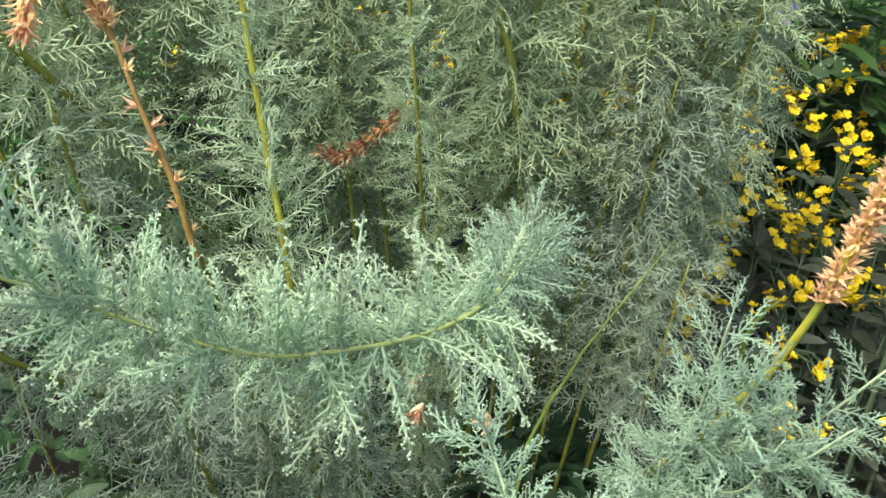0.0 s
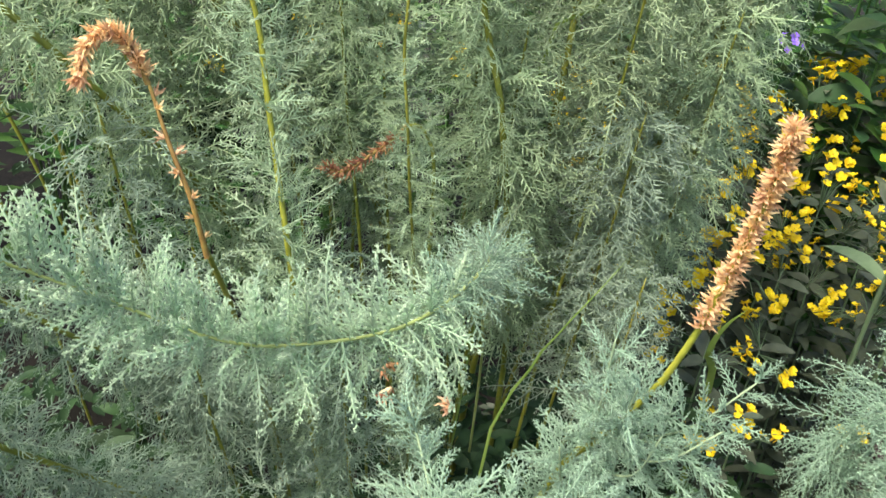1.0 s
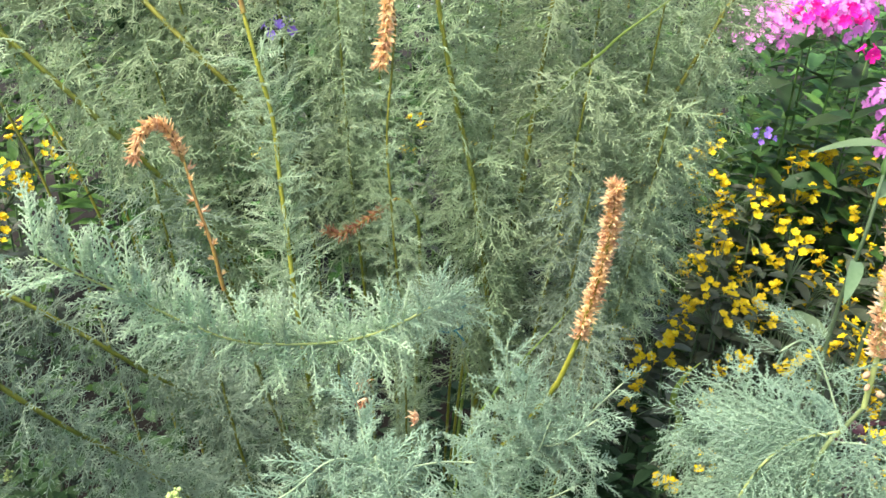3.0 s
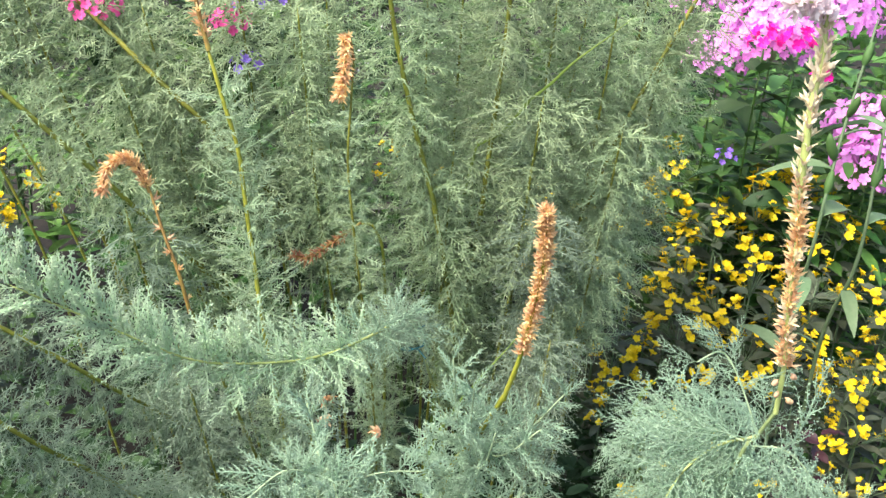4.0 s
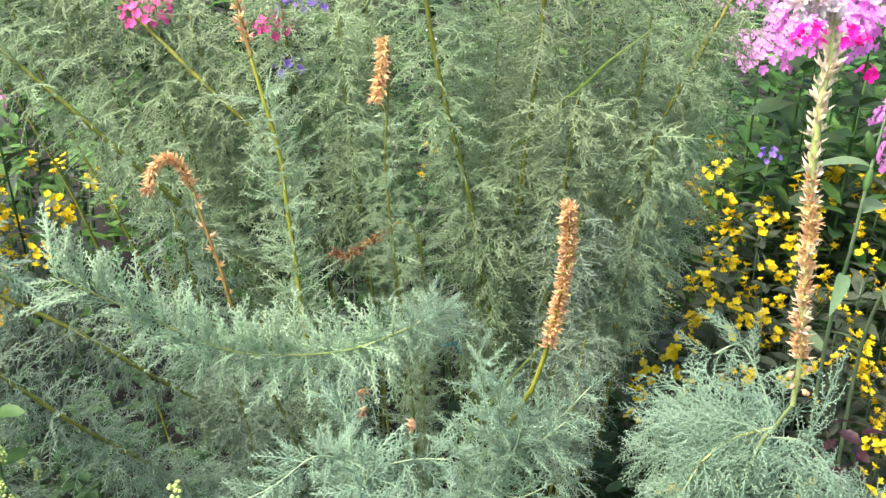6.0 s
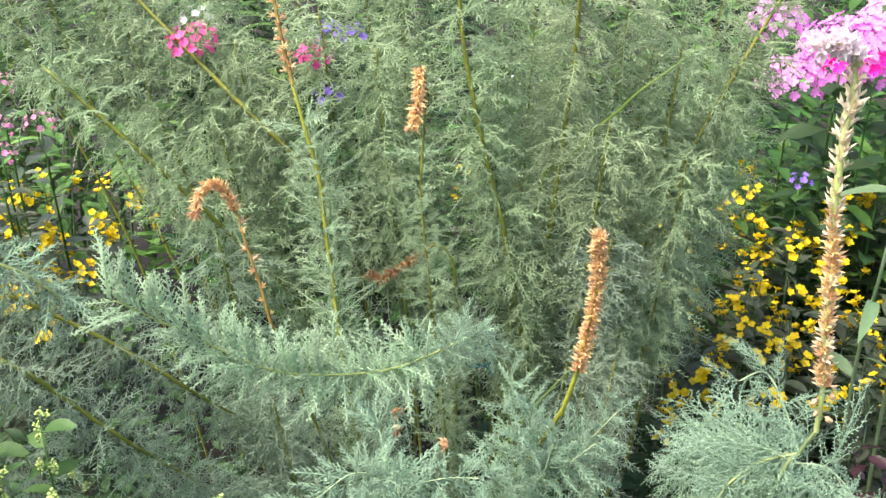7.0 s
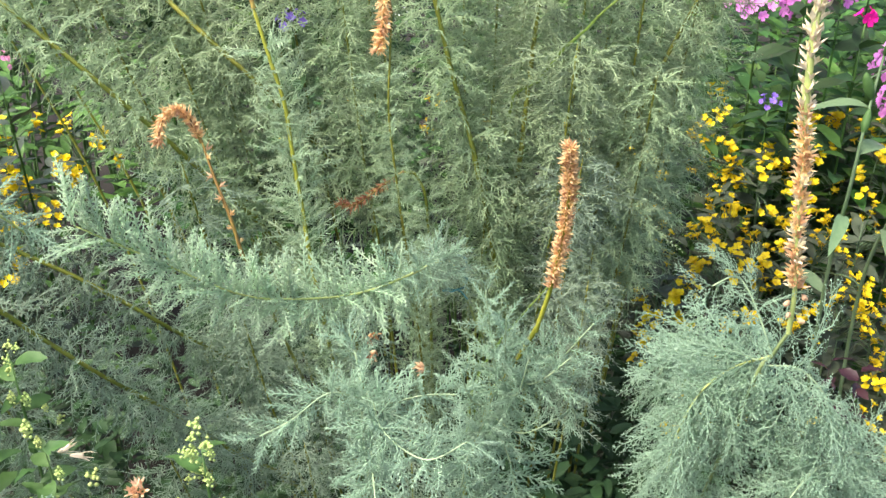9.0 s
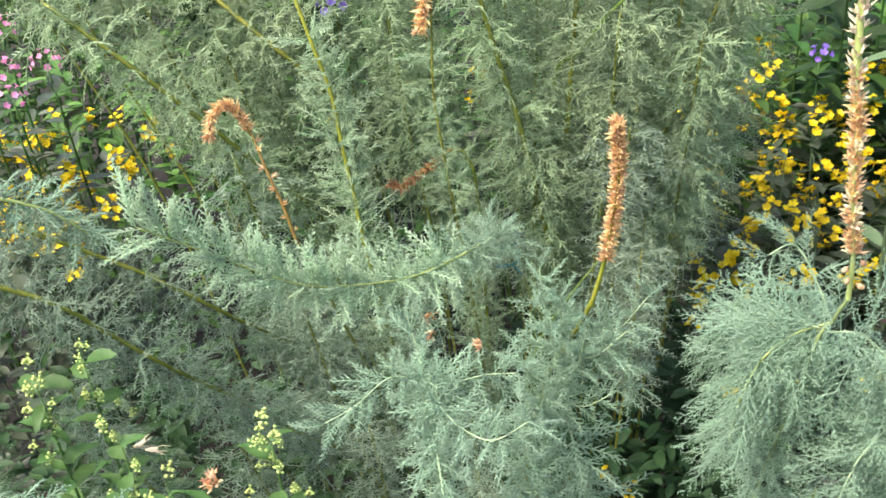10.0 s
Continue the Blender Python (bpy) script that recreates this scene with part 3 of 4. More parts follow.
# The clump at the near edge
clump = feathery_plant([(-0.02, 0.66, 0.0), (-0.04, 0.58, 0.7), (-0.055, 0.535, 1.0), (-0.050, 0.515, 1.065), (-0.045, 0.490, 1.078)], "low silvery feathery plant with forked leafy tips", R, 0.003, 0.0014, 0.0028, 0.95, NEAR, SILVERSTEM, (0.5, 1.0), (0.2, 0.4), 0.1, 36, 0.7, 0.0, 0.6)
branch(clump, [(-0.045, 0.495, 1.076), (-0.036, 0.460, 1.079), (-0.010, 0.432, 1.081), (0.016, 0.429, 1.098)], NEAR, R, 0.0026, 0.85, (0.4, 0.7), 0.1, 0.0006, SILVERSTEM)
branch(clump, [(-0.05, 0.51, 1.065), (-0.073, 0.495, 1.082), (-0.095, 0.472, 1.078), (-0.117, 0.461, 1.072)], NEAR, R, 0.0026, 0.85, (0.4, 0.7), 0.1, 0.0006, SILVERSTEM)
branch(clump, [(-0.052, 0.52, 1.05), (-0.060, 0.545, 1.075), (-0.065, 0.555, 1.09)], NEAR, R, 0.0030, 0.9, (0.4, 0.7), 0.0, 0.0006, SILVERSTEM)
branch(clump, [(-0.05, 0.52, 1.05), (-0.015, 0.515, 1.065), (0.01, 0.51, 1.07)], NEAR, R, 0.0030, 0.9, (0.4, 0.7), 0.1, 0.0006, SILVERSTEM)
branch(clump, [(-0.05, 0.52, 1.03), (-0.045, 0.47, 1.04), (-0.04, 0.44, 1.02)], NEAR, R, 0.0030, 1.0, (0.4, 0.7), 0.3, 0.0006, SILVERSTEM)

# Tall stems of the big clump behind
def rooted(*upper):
    """Carries a stem down from its upper points, lowest first, to a foot under it."""
    low, way = Vector(upper[0]), (Vector(upper[1]) - Vector(upper[0])).normalized()
    a = low - (way * 0.7 + Vector((0, 0, 0.3))) * 0.16 + Vector((0, 0.05, 0))
    b = a - (way * 0.45 + Vector((0, 0, 0.55))) * 0.25 + Vector((0, 0.08, 0))
    return [(b.x * 0.8, b.y + 0.03, 0.0), tuple(b), tuple(a), *upper]


second = feathery_plant(rooted((-0.123, 0.781, 1.017), (-0.13, 0.794, 1.067), (-0.137, 0.807, 1.115), (-0.143, 0.819, 1.163), (-0.154, 0.827, 1.201), (-0.168, 0.838, 1.25)), SOFT + " and brown tip", R, 0.0023, 0.0017, 0.0029, 1.0, FERN, LIMESTEM, (0.3, 0.97), (0.05, 0.45), 0.05, 40, 0.8)
dried_spike(second, [(-0.166, 0.836, 1.245), (-0.173, 0.841, 1.274), (-0.181, 0.849, 1.313), (-0.185, 0.853, 1.335)], BRACT, 26, R, (0.7, 0.8), DRYSTEM, 0.8, 0.0022, (0.1, 1.0), "brown dried flower spike")
OUT = SOFT + " leaning outwards"
for upper, label, thick in (
    (((0.080, 0.920, 1.06), (0.084, 0.925, 1.111), (0.092, 0.942, 1.193), (0.096, 0.94, 1.26), (0.097, 0.94, 1.36)), SOFT, 0.0050),
    (((0.034, 0.90, 1.07), (0.022, 0.909, 1.116), (0.004, 0.909, 1.184), (-0.014, 0.917, 1.267), (-0.025, 0.925, 1.36)), SOFT, 0.0045),
    (((0.185, 0.942, 1.043), (0.227, 0.967, 1.147), (0.266, 0.981, 1.227), (0.31, 1.0, 1.31)), OUT, 0.0028),
    (((-0.181, 0.922, 1.142), (-0.221, 0.922, 1.184), (-0.302, 0.959, 1.251), (-0.36, 0.985, 1.30)), OUT, 0.0042),
    (((-0.252, 0.86, 1.096), (-0.3, 0.855, 1.15), (-0.343, 0.856, 1.193), (-0.41, 0.868, 1.25)), OUT, 0.0042),
    (((-0.267, 0.779, 0.95), (-0.314, 0.769, 0.993), (-0.351, 0.763, 1.022), (-0.44, 0.75, 1.08)), SOFT + " leaning low sideways", 0.0042),
    (((-0.276, 0.626, 1.004), (-0.313, 0.615, 1.048), (-0.342, 0.601, 1.087), (-0.41, 0.585, 1.13)), SOFT + " leaning low sideways", 0.0030),
):
    far = upper[0][1] > 0.8
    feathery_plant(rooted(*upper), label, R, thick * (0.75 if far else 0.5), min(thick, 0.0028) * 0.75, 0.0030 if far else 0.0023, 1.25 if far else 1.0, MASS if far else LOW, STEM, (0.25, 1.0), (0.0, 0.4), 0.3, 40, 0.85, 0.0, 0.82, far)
left = feathery_plant([(-0.58, 0.82, 0.0), (-0.56, 0.74, 0.8), (-0.50, 0.67, 1.10), (-0.44, 0.655, 1.155), (-0.392, 0.653, 1.153), (-0.352, 0.66, 1.135), (-0.325, 0.668, 1.105)], "silvery feathery stem bowed over at the tip", R, 0.0028, 0.0010, 0.0026, 1.1, NEAR, PALESTEM, (0.72, 1.0), (0.2, 0.5), 0.1, 40, 0.9, 0.0, 0.9, False, OPEN)
drop = feathery_plant([(0.0, 0.98, 0.0), (-0.02, 0.86, 0.8), (-0.042, 0.83, 1.061), (-0.05, 0.837, 1.142), (-0.048, 0.841, 1.199), (-0.046, 0.853, 1.238)], SOFT + " and hanging tan head", R, 0.0013, 0.0010, 0.0034, 1.0, MASS + FERN, STEM, (0.5, 0.96), (0.0, 0.5), 0.1)
dried_spike(drop, [(-0.046, 0.853, 1.236), (-0.050, 0.857, 1.255), (-0.054, 0.852, 1.252), (-0.052, 0.847, 1.236), (-0.055, 0.842, 1.221), (-0.058, 0.834, 1.208)], BRACT, 46, R, (0.75, 0.9), DRYSTEM, 0.8, 0.0014, (0.2, 1.0), "hanging tan dried flower head")
curl = feathery_plant([(0.01, 0.97, 0.0), (-0.01, 0.90, 0.7), (-0.015, 0.885, 1.0), (-0.025, 0.885, 1.06), (-0.040, 0.885, 1.068)], SOFT + " and withered rusty tip", R, 0.0020, 0.0013, 0.0036, 0.9, MASS + FERN, STEM, (0.55, 1.0), (0.0, 0.4), 0.1)
dried_spike(curl, [(-0.040, 0.885, 1.068), (-0.051, 0.848, 1.075), (-0.063, 0.841, 1.069), (-0.076, 0.835, 1.061), (-0.089, 0.832, 1.055), (-0.101, 0.834, 1.058)], BRACT_RUST, 40, R, (0.6, 0.85), DRYSTEM, 0.8, 0.0014, (0.15, 1.0), "withered rusty brown flower head")

# The near corner of the bush
corner = feathery_plant([(-0.40, 0.52, 0.0), (-0.42, 0.47, 0.7), (-0.40, 0.44, 0.98), (-0.34, 0.415, 1.055), (-0.28, 0.40, 1.06), (-0.225, 0.39, 1.04)], "silvery feathery stem leaning low over green weeds", R, 0.0026, 0.0010, 0.0026, 0.95, NEAR, SILVERSTEM, (0.6, 1.0), (0.3, 0.5), 0.1, 36, 0.8, 0.0, 0.8)
# Unseen outer stems, added past the left edge to shade the low foliage
for fx, fy, hx, hy, hz in ((-0.50, 0.66, -0.52, 0.60, 1.24), (-0.52, 0.56, -0.53, 0.50, 1.18), (-0.56, 0.70, -0.60, 0.66, 1.26), (-0.50, 0.46, -0.52, 0.42, 1.12)):
    feathery_plant([(fx, fy, 0.0), (fx, fy, 0.6), (0.5 * (fx + hx), 0.5 * (fy + hy), hz * 0.85), (hx, hy, hz)], "unseen grey-green feathery stem added to shade the clump", R, 0.0032, 0.0012, 0.0034, 1.2, None, STEM, (0.4, 1.0), (0.0, 0.4), 0.3, 30, 0.75, 0.0, 0.6, True)

# Further stems that fill the clump: foot x, y; head x, y, z; thickness of foliage
for fx, fy, hx, hy, hz, size in (
    (0.10, 1.08, 0.20, 1.03, 1.36, 1.2), (0.05, 1.10, 0.06, 1.02, 1.38, 1.2), (-0.06, 1.10, -0.08, 0.99, 1.38, 1.2), (-0.10, 1.08, -0.20, 1.02, 1.38, 1.2),
    (-0.12, 1.05, -0.30, 1.02, 1.32, 1.15), (0.16, 1.05, 0.265, 0.98, 1.24, 1.1), (0.14, 0.98, 0.215, 0.92, 1.16, 1.1), (0.08, 0.95, 0.14, 0.88, 1.09, 1.1),
    (0.10, 0.95, 0.16, 0.89, 0.98, 0.75), (0.02, 0.99, 0.05, 0.92, 1.14, 1.1), (0.0, 1.01, -0.06, 0.95, 1.18, 1.1),
    (-0.04, 0.90, -0.09, 0.78, 1.01, 1.0), (-0.08, 0.88, -0.20, 0.78, 1.00, 1.0), (-0.08, 0.83, -0.13, 0.70, 0.94, 1.0), (-0.02, 0.83, -0.03, 0.70, 0.93, 1.0),
    (-0.10, 0.84, -0.26, 0.70, 0.92, 1.0), (-0.12, 0.92, -0.25, 0.84, 1.10, 1.1), (-0.06, 1.0, -0.27, 0.93, 1.20, 1.1), (-0.12, 0.80, -0.22, 0.62, 0.90, 1.0),
    (-0.14, 0.75, -0.30, 0.58, 0.91, 1.0), (-0.08, 0.76, -0.14, 0.60, 0.90, 1.0), (0.02, 0.76, 0.01, 0.64, 0.90, 0.9), 
    (0.16, 0.66, 0.23, 0.53, 0.99, 1.0), (0.06, 0.78, 0.06, 0.68, 0.87, 0.9), (0.10, 0.90, 0.145, 0.82, 0.98, 0.95), (0.0, 0.72, -0.01, 0.60, 0.90, 0.9), (-0.05, 0.68, -0.06, 0.55, 0.93, 0.9), (0.20, 0.68, 0.26, 0.58, 0.92, 1.0), (-0.16, 0.70, -0.21, 0.50, 0.93, 0.9),
    (0.07, 0.97, 0.13, 0.90, 1.20, 1.15), (-0.02, 1.0, -0.10, 0.92, 1.27, 1.1), (0.16, 1.06, 0.305, 1.04, 1.25, 1.1), (-0.20, 1.06, -0.47, 1.0, 1.36, 1.1), (-0.26, 1.08, -0.54, 1.03, 1.40, 1.1), (-0.24, 1.10, -0.46, 1.08, 1.44, 1.1), (-0.16, 1.05, -0.40, 1.0, 1.38, 1.1), (-0.20, 0.85, -0.42, 0.72, 0.98, 1.1),
    (-0.25, 0.75, -0.40, 0.62, 0.93, 1.0), (0.15, 1.0, 0.205, 0.96, 1.27, 1.1), (-0.06, 1.02, -0.16, 0.95, 1.30, 1.15), (-0.28, 0.65, -0.36, 0.53, 0.92, 1.0),
    (0.04, 1.05, 0.02, 0.97, 1.30, 1.15), (-0.08, 1.05, -0.25, 0.96, 1.26, 1.15), (0.10, 1.0, 0.15, 0.97, 1.33, 1.15), (-0.15, 1.10, -0.33, 1.08, 1.36, 1.15), (-0.20, 1.08, -0.42, 1.05, 1.27, 1.15), (-0.05, 1.12, -0.14, 1.10, 1.42, 1.15), (0.14, 1.12, 0.28, 1.08, 1.36, 1.15), (0.08, 1.15, 0.10, 1.12, 1.42, 1.15),
):
    if hy < 0.76:
        hz -= 0.06 if hx < -0.1 else 0.05
    mx, my = fx + 0.45 * (hx - fx), fy + 0.75 * (hy - fy)
    # low and recessed stems get LOW, whose colour holds their shade
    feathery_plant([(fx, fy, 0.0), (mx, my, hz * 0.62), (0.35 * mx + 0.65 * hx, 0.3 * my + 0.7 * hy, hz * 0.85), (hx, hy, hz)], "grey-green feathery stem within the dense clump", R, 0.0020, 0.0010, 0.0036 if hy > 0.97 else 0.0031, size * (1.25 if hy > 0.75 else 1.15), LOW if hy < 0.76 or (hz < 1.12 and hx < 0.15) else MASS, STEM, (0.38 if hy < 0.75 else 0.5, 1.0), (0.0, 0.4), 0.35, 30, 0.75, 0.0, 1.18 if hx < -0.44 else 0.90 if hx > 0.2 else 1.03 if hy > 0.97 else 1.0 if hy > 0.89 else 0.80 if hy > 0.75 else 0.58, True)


# ---- broad leaves and flowers ----
def blade_shape(verts, faces, m, length, width, fold, droop, segs=5, wave=0.0, r=RNG):
    """A pointed leaf with a folded midrib, along +y of the pose m."""
    start = len(verts)
    for k in range(segs + 1):
        u = k / segs
        w = width * 0.5 * (math.sin(math.pi * min(1, u * 0.92 + 0.06)) ** 0.8 if 0 < k < segs else (0.12 if k == 0 else 0.0))
        y, z = length * u, -droop * length * u * u
        ripple = wave * width * r.uniform(-1, 1)
        if k == segs:
            verts.append(m @ Vector((0, y, z)))
        else:
            verts += [m @ Vector((-w, y, z + fold * w + ripple)), m @ Vector((0, y, z)), m @ Vector((w, y, z + fold * w - ripple))]
    for k in range(segs):
        a0 = start + 3 * k
        if k == segs - 1:
            faces += [(a0, a0 + 1, a0 + 3), (a0 + 1, a0 + 2, a0 + 3)]
        else:
            faces += [(a0, a0 + 1, a0 + 4, a0 + 3), (a0 + 1, a0 + 2, a0 + 5, a0 + 4)]


def leaf_mesh(name, material, length, width, fold=0.35, droop=0.25, r=RNG, segs=5, wave=0.08):
    verts, faces = [], []
    blade_shape(verts, faces, Matrix.Identity(4), length, width, fold, droop, segs, wave, r)
    return mesh_of(name, verts, faces, material, True)


def petal_ring(verts, faces, count, inner, outer, width, cup, r, notch=0.0):
    """A ring of rounded petals facing +z."""
    for k in range(count):
        turn = 2 * math.pi * (k + r.uniform(-0.1, 0.1)) / count
        out, side = Vector((math.cos(turn), math.sin(turn), 0)), Vector((-math.sin(turn), math.cos(turn), 0))
        i = len(verts)
        reach = outer * r.uniform(0.9, 1.08)
        rise = cup * r.uniform(0.4, 1.5)
        verts += [out * inner - side * width * 0.2, out * inner + side * width * 0.2,
                  out * (inner + (reach - inner) * 0.6) - side * width * 0.5 + Vector((0, 0, rise * 0.8)), out * (inner + (reach - inner) * 0.6) + side * width * 0.5 + Vector((0, 0, rise * 0.5)),
                  out * reach - side * width * 0.28 + Vector((0, 0, rise)), out * (reach * (1 - notch)) + Vector((0, 0, rise * 0.8)), out * reach + side * width * 0.28 + Vector((0, 0, rise)),
                  out * (inner + (reach - inner) * 0.55) + Vector((0, 0, rise * 0.25))]
        faces += [(i, i + 1, i + 7), (i, i + 7, i + 2), (i + 1, i + 3, i + 7), (i + 2, i + 7, i + 5, i + 4), (i + 7, i + 3, i + 6, i + 5)]


def flower_mesh(name, material, r, radius, count=5, cup=0.002, notch=0.0, broad=1.05, eye=None):
    verts, faces = [], []
    petal_ring(verts, faces, count, radius * 0.12, radius, radius * broad, cup, r, notch)
    tube(verts, faces, [Vector((0, 0, -radius * 0.9)), Vector((0, 0, -radius * 0.1)), Vector((0, 0, radius * 0.12))], [radius * 0.06, radius * 0.16, 0], 5)
    me = mesh_of(name, verts, faces, material, False)
    if eye:
        me.materials.append(eye)
        for p in list(me.polygons)[-10:]:
            p.material_index = 1
    return me


FR = random.Random(31)
DARKLEAVES = [leaf_mesh("leaf", DARKLEAF, FR.uniform(0.036, 0.052), FR.uniform(0.014, 0.020), 0.35, FR.uniform(0.1, 0.45), FR) for _ in range(6)]
YELLOWS = [flower_mesh("flower", YELLOW, FR, FR.uniform(0.0064, 0.0078), 5, 0.0040, -0.06, 0.95, YELLOWEYE) for _ in range(6)]


def loosestrife(height, r):
    """A bushy stem with whorls of dark leaves and yellow flowers near the top, standing at the origin."""
    plant = thing("loosestrife", (0, 0, 0), "bushy dark-leaved plant with small bright yellow flowers", "flowering plant", "yellow flowering plants")
    lean = Vector((r.uniform(-0.06, 0.06), r.uniform(-0.06, 0.06), 0))
    line = curve([(0, 0, 0), lean * 0.5 + Vector((0, 0, height * 0.5)), lean + Vector((0, 0, height))], 12)
    verts, faces, lower = [], [], []
    tube(verts, faces, line, [0.0025 - 0.0001 * k for k in range(13)], 6)
    for k in range(14):
        u = 0.40 + 0.60 * k / 13
        at = line[0].lerp(line[-1], u) + lean * (u * u - u)
        for j in range(3):
            turn = 2 * math.pi * j / 3 + k * 1.05 + r.uniform(-0.3, 0.3)
            way = Vector((math.cos(turn), math.sin(turn), r.uniform(0.0, 0.55)))
            m = turned(at, way, (0, 0, 1), r.uniform(0.75, 1.1) * (0.65 if k == 13 else 1), r.uniform(-25, 25))
            if k < 13:
                lower.append((r.choice(DARKLEAVES), m))
            else:
                part("leaf", r.choice(DARKLEAVES), plant, m)
    tagged(part("lower_leaves", joined("lower_leaves", lower), plant), kind="stuff")
    for k in range(19):
        if k % 4 == 0:
            turn, out = k * 2.399 + r.uniform(-0.4, 0.4), r.uniform(0.008, 0.060)
            heart = line[-1] + Vector((math.cos(turn) * out, math.sin(turn) * out, 0.036 - out * 1.5 + r.uniform(-0.012, 0.015)))
        at = heart + rand_way(r) * 0.0105
        face = Vector((math.cos(turn) * 0.8, math.sin(turn) * 0.8, r.uniform(0.6, 2.2)))
        part("flower", r.choice(YELLOWS), plant, turned(at, face.orthogonal(), face, r.uniform(0.64, 0.98)))
        foot = line[-1] - Vector((0, 0, 0.05))
        tube(verts, faces, [foot, foot.lerp(at, 0.6) + Vector((0, 0, 0.004)), at - face.normalized() * 0.008], [0.0007, 0.0006, 0.0006], 3, False)
    part("stem", mesh_of("stem", verts, faces, GREYLEAF, True), plant)
    return plant


def field(x0, x1, y0, y1, gap, r):
    out, y = [], y0
    while y < y1:
        x = x0 + r.uniform(0, gap)
        while x < x1:
            out.append((x + r.uniform(-0.3, 0.3) * gap, y + r.uniform(-0.3, 0.3) * gap))
            x += gap
        y += gap
    return out


LR = random.Random(41)
patch = [loosestrife(0.90, LR) for _ in range(4)]
spots = []
for x, y in field(0.22, 0.70, 0.99, 1.36, 0.058, LR):
    if x > 0.23 + 0.2 * (1.1 - y):
        spots.append((x, y, 0.88 + 0.16 * min(max((y - 1.0) / 0.3, 0), 1)))
for x, y in field(0.27, 0.62, 0.86, 0.99, 0.072, LR):
    if not 0.34 < x < 0.47 or y > 0.95:
        spots.append((x, y, 0.85))
for x, y in field(0.47, 0.68, 0.74, 0.86, 0.09, LR):
    spots.append((x, y, 0.84))
for x, y in field(0.08, 0.17, 0.66, 0.86, 0.09, LR):
    spots.append((x, y, 0.68))
for x, y in field(-0.84, -0.52, 1.10, 1.42, 0.068, LR):
    spots.append((x, y, 0.98 + 0.1 * (y - 1.1)))
for x, y in field(-0.3, 0.24, 1.28, 1.40, 0.17, LR):
    spots.append((x, y, 1.10))
spots = [q for q in spots if not (0.38 < q[0] < 0.48 and q[1] < 1.04)]
for n, (x, y, s) in enumerate(spots):
    m = Matrix.Translation((x, y, 0)) @ pose(0, 0, 0, 0, 0, LR.uniform(0, 360))
    s *= LR.uniform(0.95, 1.05)
    if n < len(patch):
        patch[n].matrix_basis = m
        patch[n].scale = (s, s, s)
    else:
        model = LR.choice(patch)
        c = copy_thing(model, m)
        c.scale = (s, s, s)

# ---- phlox ----
PR = random.Random(51)
FLORET = {mat.name: [flower_mesh("floret", mat, PR, PR.uniform(0.0105, 0.0125), 5, 0.0026, 0.08, 0.82) for _ in range(4)] for mat in (MAUVE, MAGENTA, PINK, ROSE, VIOLET, WHITE)}
PHLOXLEAVES = [leaf_mesh("leaf", GREENLEAF, PR.uniform(0.075, 0.11), PR.uniform(0.020, 0.028), 0.3, PR.uniform(0.1, 0.45), PR) for _ in range(5)]
MIDLEAVES = [leaf_mesh("leaf", MIDLEAF, PR.uniform(0.045, 0.065), PR.uniform(0.016, 0.022), 0.3, PR.uniform(0.1, 0.45), PR) for _ in range(5)]
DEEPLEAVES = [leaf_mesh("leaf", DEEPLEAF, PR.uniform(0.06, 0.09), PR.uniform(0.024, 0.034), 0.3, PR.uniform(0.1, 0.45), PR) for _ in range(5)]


def phlox(x, y, z, radius, petals, label, r, florets=60, size=1.0, leaves=None, flat=0.75, nodes=12):
    plant = thing("phlox", (x, y + 0.03, 0), label, "flowering plant", "phlox")
    line = curve([(x, y + 0.03, 0), (x + 0.01, y + 0.02, z * 0.5), (x, y, z)], 14)
    part("stem", stem_mesh(line, 0.0024, 0.0016, MIDLEAF, r=r), plant, Matrix.Identity(4))
    head = part("flower_head", stem_mesh([Vector((x, y, z - 0.03)), Vector((x, y, z + radius * 0.4))], 0.002, 0.001, WEEDLEAF, "flower_head"), plant, Matrix.Identity(4))
    for k in range(florets):
        h = 1 - 1.35 * (k + 0.5) / florets
        turn = k * 2.399
        q = math.sqrt(max(0.0, 1 - h * h))
        out = Vector((q * math.cos(turn), q * math.sin(turn), h))
        at = Vector((x, y, z)) + Vector((out.x * radius, out.y * radius, out.z * radius * flat)) * r.uniform(0.8, 1.08)
        face = (out + rand_way(r) * 0.35 + Vector((0, -0.15, 0.3))).normalized()
        part("floret", r.choice(FLORET[petals.name]), head, turned(at, face.orthogonal(), face, size * r.uniform(0.85, 1.15), r.uniform(0, 0)))
    for k in range(nodes):
        at = line[0].lerp(line[-1], 0.50 + 0.46 * k / max(nodes - 1, 1))
        for j in range(2):
            turn = k * 1.57 + j * 3.14 + r.uniform(-0.3, 0.3)
            way = Vector((math.cos(turn), math.sin(turn), r.uniform(0.0, 0.7)))
            part("leaf", r.choice(leaves or PHLOXLEAVES), plant, turned(at, way, (0, 0, 1), r.uniform(0.7, 1.15), r.uniform(-25, 25)))
    return plant


MAUVE_LABEL = "phlox with a domed head of mauve-pink flowers"
phlox(0.560, 1.43, 1.148, 0.080, MAUVE, MAUVE_LABEL, PR, 190, 0.74, MIDLEAVES)
phlox(0.475, 1.42, 1.112, 0.050, MAUVE, MAUVE_LABEL, PR, 56, 0.74, MIDLEAVES)
phlox(0.65, 1.46, 1.175, 0.080, MAUVE, MAUVE_LABEL, PR, 140, 0.74, MIDLEAVES)
phlox(0.475, 1.55, 1.17, 0.05, MAUVE, MAUVE_LABEL, PR, 44, 0.74, MIDLEAVES)
phlox(0.70, 1.36, 1.03, 0.06, MAUVE, MAUVE_LABEL, PR, 64, 0.8)
